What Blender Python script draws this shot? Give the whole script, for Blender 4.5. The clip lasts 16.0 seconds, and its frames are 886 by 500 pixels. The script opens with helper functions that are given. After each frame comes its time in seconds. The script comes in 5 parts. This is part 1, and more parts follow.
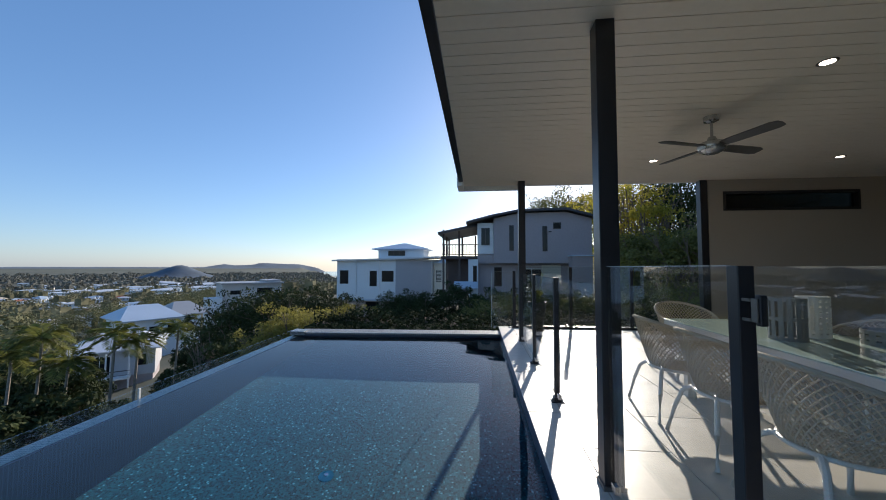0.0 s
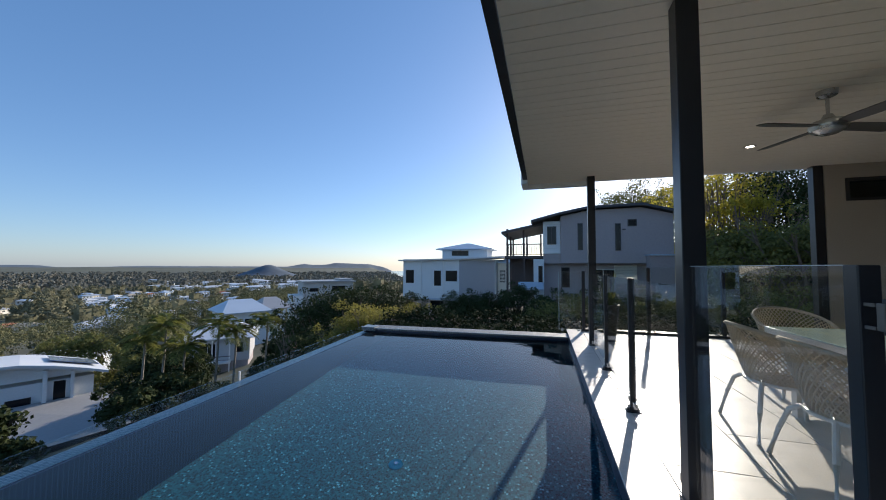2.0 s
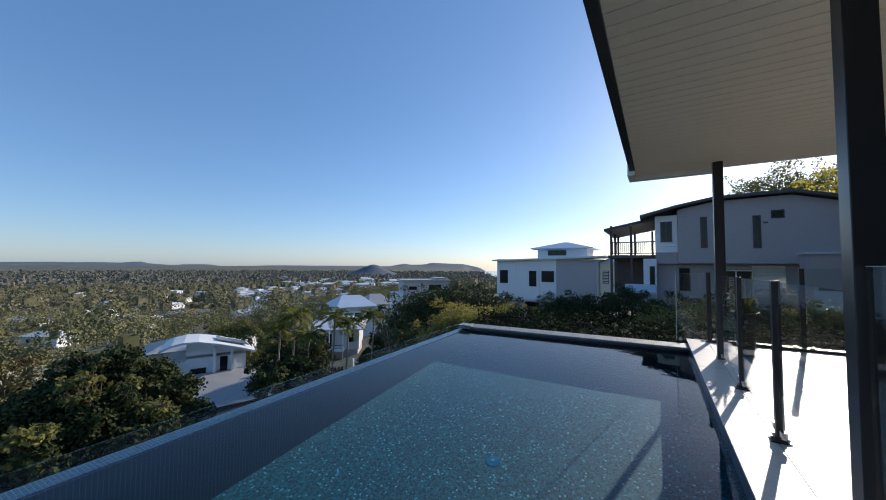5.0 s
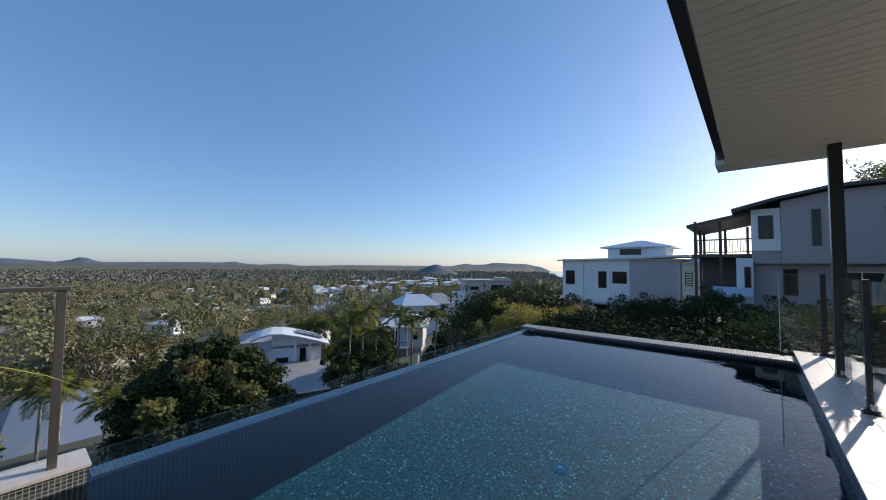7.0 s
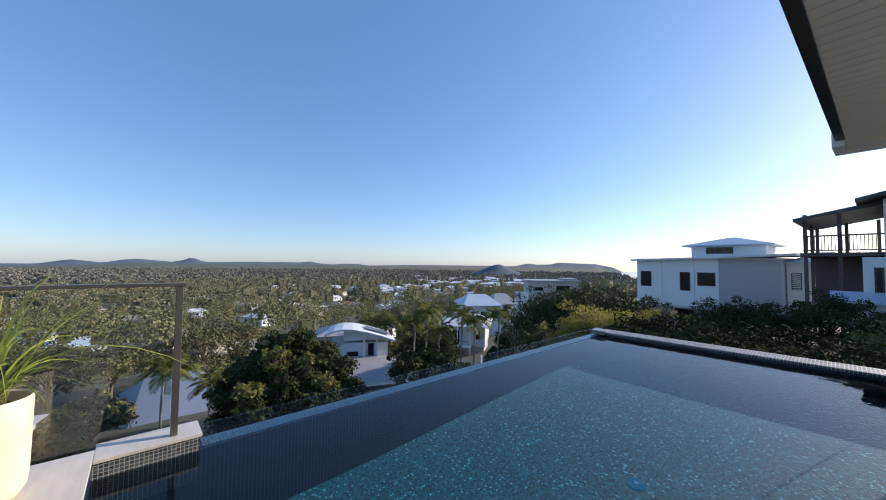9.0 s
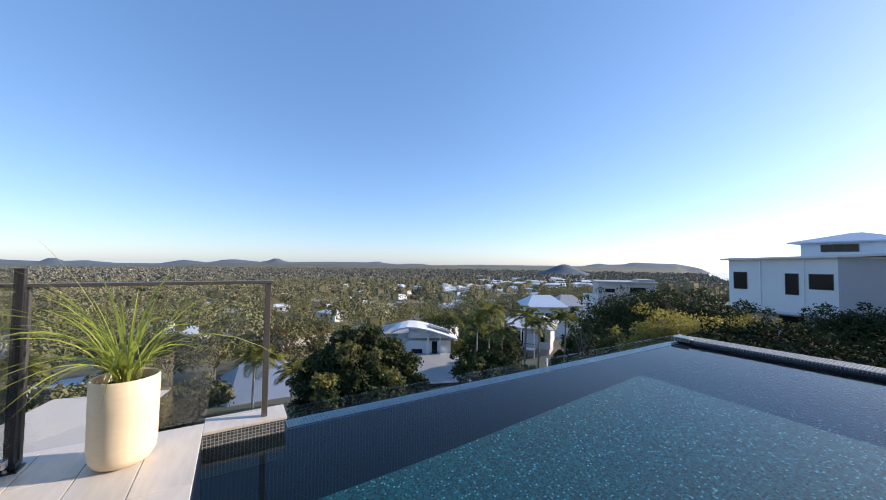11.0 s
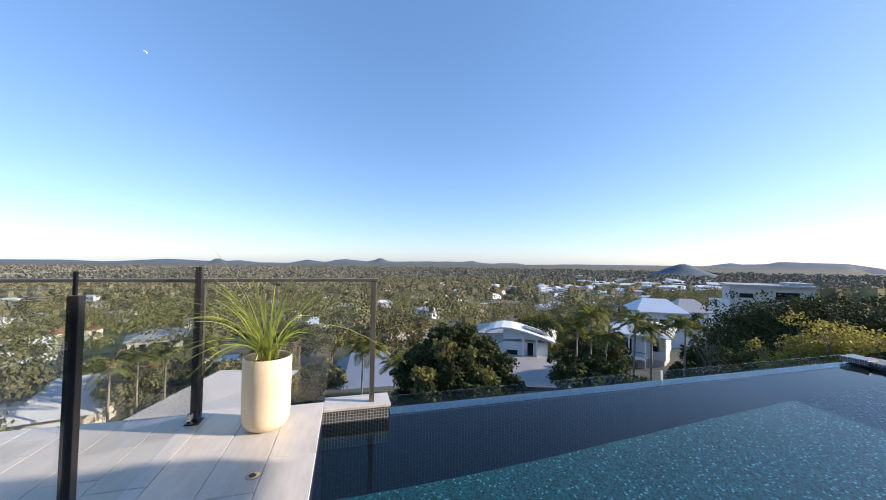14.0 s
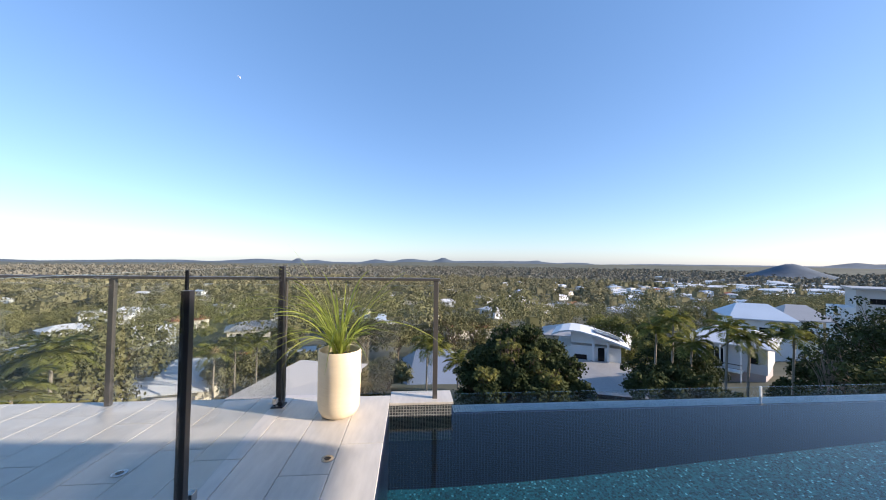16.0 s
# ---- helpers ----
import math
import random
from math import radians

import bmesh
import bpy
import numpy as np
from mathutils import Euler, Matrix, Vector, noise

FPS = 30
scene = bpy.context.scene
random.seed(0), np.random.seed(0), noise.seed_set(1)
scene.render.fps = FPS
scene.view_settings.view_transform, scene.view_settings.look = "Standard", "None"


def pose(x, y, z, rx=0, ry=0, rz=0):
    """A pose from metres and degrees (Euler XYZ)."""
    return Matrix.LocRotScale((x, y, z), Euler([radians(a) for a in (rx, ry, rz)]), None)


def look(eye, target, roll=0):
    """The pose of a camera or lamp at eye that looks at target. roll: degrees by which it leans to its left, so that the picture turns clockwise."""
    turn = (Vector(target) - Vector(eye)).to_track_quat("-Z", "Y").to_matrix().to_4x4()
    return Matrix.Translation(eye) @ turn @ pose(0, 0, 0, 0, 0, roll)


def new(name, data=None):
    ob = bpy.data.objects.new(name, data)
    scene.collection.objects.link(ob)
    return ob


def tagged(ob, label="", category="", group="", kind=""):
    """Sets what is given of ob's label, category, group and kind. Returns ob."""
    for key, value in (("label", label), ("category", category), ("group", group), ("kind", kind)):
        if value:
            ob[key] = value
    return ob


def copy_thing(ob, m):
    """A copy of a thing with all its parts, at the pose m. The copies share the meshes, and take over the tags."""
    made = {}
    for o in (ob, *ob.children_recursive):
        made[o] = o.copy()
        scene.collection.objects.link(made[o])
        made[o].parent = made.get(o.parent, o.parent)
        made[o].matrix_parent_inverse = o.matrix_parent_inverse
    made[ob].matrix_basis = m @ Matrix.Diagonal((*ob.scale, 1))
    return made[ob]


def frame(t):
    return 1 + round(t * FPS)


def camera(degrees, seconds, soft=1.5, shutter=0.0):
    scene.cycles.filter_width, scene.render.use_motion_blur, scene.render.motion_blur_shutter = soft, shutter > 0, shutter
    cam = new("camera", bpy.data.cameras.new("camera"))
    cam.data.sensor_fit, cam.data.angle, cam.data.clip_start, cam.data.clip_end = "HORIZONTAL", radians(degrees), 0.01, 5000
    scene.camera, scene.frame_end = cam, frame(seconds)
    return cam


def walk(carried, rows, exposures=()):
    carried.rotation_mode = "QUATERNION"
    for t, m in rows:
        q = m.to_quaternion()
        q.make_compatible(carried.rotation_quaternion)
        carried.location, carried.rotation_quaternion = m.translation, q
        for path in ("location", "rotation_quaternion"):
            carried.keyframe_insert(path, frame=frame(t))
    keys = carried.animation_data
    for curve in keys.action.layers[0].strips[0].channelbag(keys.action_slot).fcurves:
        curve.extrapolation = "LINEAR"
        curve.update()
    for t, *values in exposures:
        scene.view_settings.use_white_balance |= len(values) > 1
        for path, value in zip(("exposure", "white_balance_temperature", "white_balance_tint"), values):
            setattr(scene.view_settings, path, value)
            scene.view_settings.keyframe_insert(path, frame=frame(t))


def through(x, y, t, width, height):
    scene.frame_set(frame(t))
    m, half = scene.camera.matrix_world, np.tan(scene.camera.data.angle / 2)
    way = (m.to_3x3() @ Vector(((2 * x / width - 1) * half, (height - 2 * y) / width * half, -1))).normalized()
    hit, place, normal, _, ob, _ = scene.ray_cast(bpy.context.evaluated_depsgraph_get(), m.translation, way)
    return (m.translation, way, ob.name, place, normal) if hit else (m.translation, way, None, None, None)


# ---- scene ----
cam = camera(104.2, 16.0, 1.0)

# seconds, eye, yaw, pitch, lean
PATH = [
    (0.0, 0.219, 0.355, 1.299, 2.31, 2.83, 0.13),
    (0.5, 0.218, 0.347, 1.298, 4.95, 2.82, 0.17),
    (1.0, 0.217, 0.339, 1.297, 7.58, 2.81, 0.21),
    (1.5, 0.216, 0.331, 1.296, 10.20, 2.80, 0.26),
    (2.0, 0.216, 0.324, 1.295, 12.80, 2.79, 0.29),
    (2.5, 0.215, 0.316, 1.294, 15.40, 2.77, 0.33),
    (3.0, 0.214, 0.309, 1.293, 17.98, 2.76, 0.37),
    (3.5, 0.214, 0.302, 1.292, 20.55, 2.74, 0.40),
    (4.0, 0.213, 0.295, 1.292, 23.12, 2.72, 0.44),
    (4.5, 0.213, 0.288, 1.291, 25.69, 2.70, 0.47),
    (5.0, 0.212, 0.282, 1.290, 28.25, 2.68, 0.50),
    (5.5, 0.212, 0.276, 1.290, 30.80, 2.66, 0.52),
    (6.0, 0.212, 0.270, 1.289, 33.36, 2.63, 0.55),
    (6.5, 0.212, 0.264, 1.289, 35.91, 2.60, 0.57),
    (7.0, 0.212, 0.259, 1.289, 38.46, 2.58, 0.60),
    (7.5, 0.212, 0.255, 1.288, 41.02, 2.55, 0.62),
    (8.0, 0.213, 0.250, 1.288, 43.57, 2.52, 0.64),
    (8.5, 0.213, 0.246, 1.288, 46.13, 2.48, 0.65),
    (9.0, 0.214, 0.242, 1.288, 48.68, 2.45, 0.67),
    (9.5, 0.214, 0.239, 1.288, 51.25, 2.41, 0.68),
    (10.0, 0.215, 0.236, 1.288, 53.81, 2.38, 0.69),
    (10.5, 0.216, 0.234, 1.289, 56.38, 2.34, 0.71),
    (11.0, 0.216, 0.232, 1.289, 58.95, 2.30, 0.71),
    (11.5, 0.217, 0.231, 1.289, 61.52, 2.26, 0.72),
    (12.0, 0.218, 0.230, 1.290, 64.10, 2.21, 0.73),
    (12.5, 0.219, 0.229, 1.290, 66.68, 2.17, 0.73),
    (13.0, 0.221, 0.230, 1.291, 69.26, 2.12, 0.73),
    (13.5, 0.222, 0.230, 1.291, 71.84, 2.07, 0.73),
    (14.0, 0.223, 0.232, 1.292, 74.43, 2.02, 0.73),
    (14.5, 0.225, 0.233, 1.293, 77.02, 1.97, 0.73),
    (15.0, 0.227, 0.236, 1.293, 79.61, 1.92, 0.72),
    (15.5, 0.228, 0.239, 1.294, 82.20, 1.86, 0.72),
    (16.0, 0.230, 0.242, 1.295, 84.80, 1.81, 0.71),
]
walk(cam, [(t, pose(x, y, z, 90 + p, 0, yaw) @ pose(0, 0, 0, 0, 0, r)) for t, x, y, z, yaw, p, r in PATH],
     [(0.0, 0.2, 6250, 13), (4.0, 0.14, 6250, 13), (7.0, 0.14, 6350, 14), (9.0, 0.4, 6400, 16), (12.5, 0.7, 6650, 17), (16.0, 0.76, 6650, 17)])

# ---- world and sun ----
SUN_AZ, SUN_EL = 19.0, 20.0          # degrees to the right of +y, degrees up
world = bpy.data.worlds.new("sky")
scene.world = world
world.use_nodes = True
wn = world.node_tree.nodes
sky = wn.new("ShaderNodeTexSky")
sky.sky_type = "NISHITA"
sky.sun_disc = False
sky.sun_elevation, sky.sun_rotation = radians(SUN_EL), radians(SUN_AZ)
sky.altitude, sky.air_density, sky.dust_density, sky.ozone_density = 60, 0.95, 0.45, 3.0
wn["Background"].inputs["Strength"].default_value = 0.135
clear_air = wn.new("ShaderNodeVectorMath")      # clean sea air: a little bluer all over
clear_air.operation = "MULTIPLY_ADD"
clear_air.inputs[1].default_value, clear_air.inputs[2].default_value = (0.78, 0.78, 0.78), (0.18, 0.6, 1.35)
world.node_tree.links.new(sky.outputs[0], clear_air.inputs[0])
world.node_tree.links.new(clear_air.outputs[0], wn["Background"].inputs["Color"])
sun_data = bpy.data.lights.new("sun", "SUN")
sun_data.energy, sun_data.angle, sun_data.color = 5.0, radians(0.6), (1.0, 0.89, 0.74)
sun = new("sun", sun_data)
sd = Vector((math.sin(radians(SUN_AZ)) * math.cos(radians(SUN_EL)), math.cos(radians(SUN_AZ)) * math.cos(radians(SUN_EL)), math.sin(radians(SUN_EL))))
sun.matrix_world = look(sd * 60, (0, 0, 0))
sun_data.cycles.is_caustics_light = True


# ---- materials ----
def nodes_of(name):
    m = bpy.data.materials.new(name)
    m.use_nodes = True
    return m, m.node_tree.nodes, m.node_tree.links, m.node_tree.nodes["Principled BSDF"]


def surface(name, colour, rough=0.6, metal=0.0, vary=0.12, grain=30.0, blot=1.5, bump=0.15, depth=0.002, island=0.0, spec=0.5, stretch=(1, 1, 1)):
    """Paint, stone, metal: one colour with blotches, fine grain and relief."""
    m, n, l, b = nodes_of(name)
    b.inputs["Roughness"].default_value, b.inputs["Metallic"].default_value = rough, metal
    b.inputs["Specular IOR Level"].default_value = spec
    co = n.new("ShaderNodeTexCoord")
    mp = n.new("ShaderNodeMapping")
    mp.inputs["Scale"].default_value = stretch
    l.new(co.outputs["Object"], mp.inputs["Vector"])
    fine, big = n.new("ShaderNodeTexNoise"), n.new("ShaderNodeTexNoise")
    for tex, sc, de in ((fine, grain, 6), (big, blot, 4)):
        tex.inputs["Scale"].default_value, tex.inputs["Detail"].default_value = sc, de
        l.new(mp.outputs[0], tex.inputs["Vector"])
    add = n.new("ShaderNodeMath")
    add.operation = "ADD"
    l.new(fine.outputs["Fac"], add.inputs[0])
    l.new(big.outputs["Fac"], add.inputs[1])
    last = add
    if island:
        info = n.new("ShaderNodeObjectInfo")
        mad = n.new("ShaderNodeMath")
        mad.operation = "MULTIPLY_ADD"
        mad.inputs[1].default_value = island
        l.new(info.outputs["Random"], mad.inputs[0])
        l.new(add.outputs[0], mad.inputs[2])
        last = mad
    ramp = n.new("ShaderNodeMapRange")
    ramp.inputs["From Min"].default_value, ramp.inputs["From Max"].default_value = 0.6, 1.4 + island
    ramp.inputs["To Min"].default_value, ramp.inputs["To Max"].default_value = 1 - vary, 1 + vary
    l.new(last.outputs[0], ramp.inputs["Value"])
    mul = n.new("ShaderNodeVectorMath")
    mul.operation = "SCALE"
    mul.inputs[0].default_value = colour[:3]
    l.new(ramp.outputs[0], mul.inputs["Scale"])
    l.new(mul.outputs[0], b.inputs["Base Color"])
    rr = n.new("ShaderNodeMapRange")
    rr.inputs["To Min"].default_value, rr.inputs["To Max"].default_value = max(0.02, rough - 0.1), min(1, rough + 0.1)
    l.new(big.outputs["Fac"], rr.inputs["Value"])
    l.new(rr.outputs[0], b.inputs["Roughness"])
    if bump:
        bp = n.new("ShaderNodeBump")
        bp.inputs["Strength"].default_value, bp.inputs["Distance"].default_value = bump, depth
        l.new(fine.outputs["Fac"], bp.inputs["Height"])
        l.new(bp.outputs[0], b.inputs["Normal"])
    return m


def leafy(name, dark, light, through=0.35, rough=0.45, cluster=0.9, single=0.45):
    """Leaves: colour changes from leaf to leaf; light shines through them."""
    m, n, l, b = nodes_of(name)
    geo = n.new("ShaderNodeNewGeometry")
    ramp = n.new("ShaderNodeValToRGB")
    ramp.color_ramp.elements[0].color, ramp.color_ramp.elements[1].color = (*dark, 1), (*light, 1)
    co, tex, ad = n.new("ShaderNodeTexCoord"), n.new("ShaderNodeTexNoise"), n.new("ShaderNodeMath")
    tex.inputs["Scale"].default_value, tex.inputs["Detail"].default_value = cluster, 3
    l.new(co.outputs["Object"], tex.inputs["Vector"])
    ad.operation = "MULTIPLY_ADD"
    ad.inputs[1].default_value = single
    sub = n.new("ShaderNodeMath")
    sub.operation = "MULTIPLY_ADD"
    sub.inputs[1].default_value, sub.inputs[2].default_value = 1.6, -0.55 + (0.45 - single) / 2
    l.new(tex.outputs["Fac"], sub.inputs[0])
    l.new(geo.outputs["Random Per Island"], ad.inputs[0])
    l.new(sub.outputs[0], ad.inputs[2])
    l.new(ad.outputs[0], ramp.inputs["Fac"])
    l.new(ramp.outputs[0], b.inputs["Base Color"])
    b.inputs["Roughness"].default_value = rough
    b.inputs["Specular IOR Level"].default_value = 0.1
    tr, mix = n.new("ShaderNodeBsdfTranslucent"), n.new("ShaderNodeMixShader")
    l.new(ramp.outputs[0], tr.inputs["Color"])
    mix.inputs["Fac"].default_value = through
    l.new(b.outputs[0], mix.inputs[1])
    l.new(tr.outputs[0], mix.inputs[2])
    l.new(mix.outputs[0], n["Material Output"].inputs["Surface"])
    return m


def glass_sheet(name, tint, gloss=1.0, dirt=0.0):
    """Thin pane: clear with a Fresnel reflection and a trace of film."""
    m, n, l, b = nodes_of(name)
    n.remove(b)
    lw, p5, fr = n.new("ShaderNodeLayerWeight"), n.new("ShaderNodeMath"), n.new("ShaderNodeMath")
    p5.operation, fr.operation = "POWER", "MULTIPLY_ADD"
    p5.inputs[1].default_value, fr.inputs[1].default_value, fr.inputs[2].default_value = 5.0, 0.9, 0.06
    l.new(lw.outputs["Facing"], p5.inputs[0])
    l.new(p5.outputs[0], fr.inputs[0])
    tr, gl, mix = n.new("ShaderNodeBsdfTransparent"), n.new("ShaderNodeBsdfGlossy"), n.new("ShaderNodeMixShader")
    tr.inputs["Color"].default_value = (*tint, 1)
    gl.inputs["Roughness"].default_value = 0.01
    k = n.new("ShaderNodeMath")
    k.operation = "MULTIPLY"
    k.inputs[1].default_value = gloss
    l.new(fr.outputs[0], k.inputs[0])
    l.new(k.outputs[0], mix.inputs["Fac"])
    l.new(tr.outputs[0], mix.inputs[1])
    l.new(gl.outputs[0], mix.inputs[2])
    last = mix
    if dirt:
        df, tex, rg, mx = n.new("ShaderNodeBsdfDiffuse"), n.new("ShaderNodeTexNoise"), n.new("ShaderNodeMapRange"), n.new("ShaderNodeMixShader")
        df.inputs["Color"].default_value = (0.7, 0.7, 0.68, 1)
        tex.inputs["Scale"].default_value, tex.inputs["Detail"].default_value = 3.0, 5
        rg.inputs["From Min"].default_value, rg.inputs["From Max"].default_value = 0.4, 0.75
        rg.inputs["To Max"].default_value = dirt
        l.new(tex.outputs["Fac"], rg.inputs["Value"])
        l.new(rg.outputs[0], mx.inputs["Fac"])
        l.new(mix.outputs[0], mx.inputs[1])
        l.new(df.outputs[0], mx.inputs[2])
        last = mx
    l.new(last.outputs[0], n["Material Output"].inputs["Surface"])
    return m


def mosaic(name, dark, light, size=0.025, grout=(0.25, 0.28, 0.3), rough=0.2, painted_glint=0.06, half=0.43):
    """Small square glass tiles, each with a tone of its own, in recessed grout."""
    m, n, l, b = nodes_of(name)
    co = n.new("ShaderNodeTexCoord")
    sc = n.new("ShaderNodeVectorMath")
    sc.operation = "SCALE"
    sc.inputs["Scale"].default_value = 1 / size
    off = n.new("ShaderNodeVectorMath")
    off.inputs[1].default_value = (0.0117, 0.0083, 0.0121)
    l.new(co.outputs["Object"], off.inputs[0])
    l.new(off.outputs[0], sc.inputs[0])
    fl = n.new("ShaderNodeVectorMath")
    fl.operation = "FLOOR"
    l.new(sc.outputs[0], fl.inputs[0])
    wh = n.new("ShaderNodeTexWhiteNoise")
    l.new(fl.outputs[0], wh.inputs["Vector"])
    ramp = n.new("ShaderNodeValToRGB")
    e = ramp.color_ramp.elements
    e[0].color, e[1].color = (*dark, 1), (*light, 1)
    e[1].position = 1 - painted_glint
    # a share of tiles much paler: tile glitter and water sparkle put into colour
    if painted_glint:
        top = e.new(1.0)
        top.color = (*[min(0.9, c * 2.4 + 0.1) for c in light], 1)
    l.new(wh.outputs["Value"], ramp.inputs["Fac"])
    big = n.new("ShaderNodeTexNoise")
    big.inputs["Scale"].default_value = 2.0
    l.new(co.outputs["Object"], big.inputs["Vector"])
    tone = n.new("ShaderNodeMapRange")
    tone.inputs["To Min"].default_value, tone.inputs["To Max"].default_value = 0.8, 1.2
    l.new(big.outputs["Fac"], tone.inputs["Value"])
    mul = n.new("ShaderNodeVectorMath")
    mul.operation = "SCALE"
    l.new(ramp.outputs[0], mul.inputs[0])
    l.new(tone.outputs[0], mul.inputs["Scale"])
    fr = n.new("ShaderNodeVectorMath")
    fr.operation = "FRACTION"
    l.new(sc.outputs[0], fr.inputs[0])
    sep = n.new("ShaderNodeSeparateXYZ")
    l.new(fr.outputs[0], sep.inputs[0])
    # joints: near a cell border along two axes at least one of the three runs across the face
    lines = []
    for ax in range(3):
        c = n.new("ShaderNodeMath")
        c.operation = "COMPARE"
        c.inputs[1].default_value, c.inputs[2].default_value = 0.5, half
        l.new(sep.outputs[ax], c.inputs[0])
        lines.append(c)
    a = n.new("ShaderNodeMath")
    a.operation = "ADD"
    l.new(lines[0].outputs[0], a.inputs[0])
    l.new(lines[1].outputs[0], a.inputs[1])
    a2 = n.new("ShaderNodeMath")
    a2.operation = "ADD"
    l.new(a.outputs[0], a2.inputs[0])
    l.new(lines[2].outputs[0], a2.inputs[1])
    g = n.new("ShaderNodeMath")
    g.operation = "GREATER_THAN"
    g.inputs[1].default_value = 2.5
    l.new(a2.outputs[0], g.inputs[0])
    mix = n.new("ShaderNodeMix")
    mix.data_type = "RGBA"
    mix.inputs["A"].default_value = (*grout, 1)
    l.new(g.outputs[0], mix.inputs["Factor"])
    l.new(mul.outputs[0], mix.inputs["B"])
    l.new(mix.outputs["Result"], b.inputs["Base Color"])
    b.inputs["Roughness"].default_value = rough
    bp = n.new("ShaderNodeBump")
    bp.inputs["Strength"].default_value, bp.inputs["Distance"].default_value = 0.3, 0.002
    l.new(g.outputs[0], bp.inputs["Height"])
    l.new(bp.outputs[0], b.inputs["Normal"])
    return m


def water_surface(name, ripple, scale, sheen=0.95):
    m, n, l, b = nodes_of(name)
    n.remove(b)
    gl, mi, mx = n.new("ShaderNodeBsdfRefraction"), n.new("ShaderNodeBsdfGlossy"), n.new("ShaderNodeMixShader")
    fr, half = n.new("ShaderNodeFresnel"), n.new("ShaderNodeMath")
    gl.inputs["IOR"].default_value, gl.inputs["Roughness"].default_value = 1.33, 0.0
    fr.inputs["IOR"].default_value, mi.inputs["Roughness"].default_value = 1.33, 0.0
    gl.inputs["Color"].default_value = (0.9, 0.98, 1.0, 1)
    half.operation = "MULTIPLY"
    half.inputs[1].default_value = sheen
    co, tex, bp = n.new("ShaderNodeTexCoord"), n.new("ShaderNodeTexNoise"), n.new("ShaderNodeBump")
    tex.inputs["Scale"].default_value, tex.inputs["Detail"].default_value = scale, 3
    l.new(co.outputs["Object"], tex.inputs["Vector"])
    bp.inputs["Strength"].default_value, bp.inputs["Distance"].default_value = ripple, 0.02
    l.new(tex.outputs["Fac"], bp.inputs["Height"])
    for node in (gl, mi, fr):
        l.new(bp.outputs[0], node.inputs["Normal"])
    l.new(fr.outputs[0], half.inputs[0])
    l.new(half.outputs[0], mx.inputs["Fac"])
    l.new(gl.outputs[0], mx.inputs[1])
    l.new(mi.outputs[0], mx.inputs[2])
    l.new(mx.outputs[0], n["Material Output"].inputs["Surface"])
    return m


def ground_cover(name):
    """Scrub and grass in patches, with bare earth."""
    m, n, l, b = nodes_of(name)
    co = n.new("ShaderNodeTexCoord")
    t1, t2 = n.new("ShaderNodeTexNoise"), n.new("ShaderNodeTexNoise")
    for tex, sc in ((t1, 0.05), (t2, 0.004)):
        tex.inputs["Scale"].default_value, tex.inputs["Detail"].default_value = sc, 8
        l.new(co.outputs["Object"], tex.inputs["Vector"])
    ramp, ramp2 = n.new("ShaderNodeValToRGB"), n.new("ShaderNodeValToRGB")
    for r, c0, c1 in ((ramp, (0.045, 0.05, 0.025, 1), (0.15, 0.14, 0.08, 1)), (ramp2, (0.05, 0.055, 0.035, 1), (0.12, 0.115, 0.075, 1))):
        r.color_ramp.elements[0].position, r.color_ramp.elements[1].position = 0.35, 0.65
        r.color_ramp.elements[0].color, r.color_ramp.elements[1].color = c0, c1
    l.new(t1.outputs["Fac"], ramp.inputs["Fac"])
    l.new(t2.outputs["Fac"], ramp2.inputs["Fac"])
    mix = n.new("ShaderNodeMix")
    mix.data_type = "RGBA"
    l.new(ramp.outputs[0], mix.inputs["A"])
    l.new(ramp2.outputs[0], mix.inputs["B"])
    l.new(mix.outputs["Result"], b.inputs["Base Color"])
    b.inputs["Roughness"].default_value = 0.95
    bp = n.new("ShaderNodeBump")
    bp.inputs["Strength"].default_value, bp.inputs["Distance"].default_value = 0.6, 2.0
    l.new(t1.outputs["Fac"], bp.inputs["Height"])
    l.new(bp.outputs[0], b.inputs["Normal"])
    return m


def pale_timber_look(name, colour):
    """Stone-look porcelain plank: faint long streaks, tone changes from plank to plank."""
    return surface(name, colour, 0.36, 0, 0.19, 7.0, 1.6, 0.08, 0.001, 0.25, 0.5, (0.8, 3.5, 1))


BLACK_METAL = surface("powder_coated_black", (0.022, 0.021, 0.024), 0.35, 0.0, 0.1, 120, 3, 0.05, 0.0005)
GREY_METAL = surface("grey_bronze_metal", (0.16, 0.15, 0.14), 0.35, 0.6, 0.1, 90, 3, 0.05, 0.0005)
STEEL = surface("brushed_steel", (0.5, 0.5, 0.5), 0.25, 1.0, 0.1, 60, 4, 0.05, 0.0005)
CEIL_PAINT = surface("ceiling_paint", (0.86, 0.77, 0.64), 0.45, 0, 0.04, 20, 1.0, 0.05, 0.0006)
WALL_PAINT = surface("grey_beige_render", (0.40, 0.35, 0.29), 0.8, 0, 0.08, 60, 0.8, 0.25, 0.002)
WHITE_PAINT = surface("white_paint", (0.78, 0.78, 0.76), 0.5, 0, 0.06, 18, 0.7, 0.1, 0.002)
WHITE_WALL = surface("white_house_render", (0.72, 0.75, 0.76), 0.8, 0, 0.07, 8, 0.3, 0.2, 0.004)
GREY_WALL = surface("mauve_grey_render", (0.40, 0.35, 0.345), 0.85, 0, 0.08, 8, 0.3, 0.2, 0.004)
CREAM_WALL = surface("cream_cladding", (0.66, 0.62, 0.52), 0.75, 0, 0.08, 8, 0.3, 0.2, 0.004)
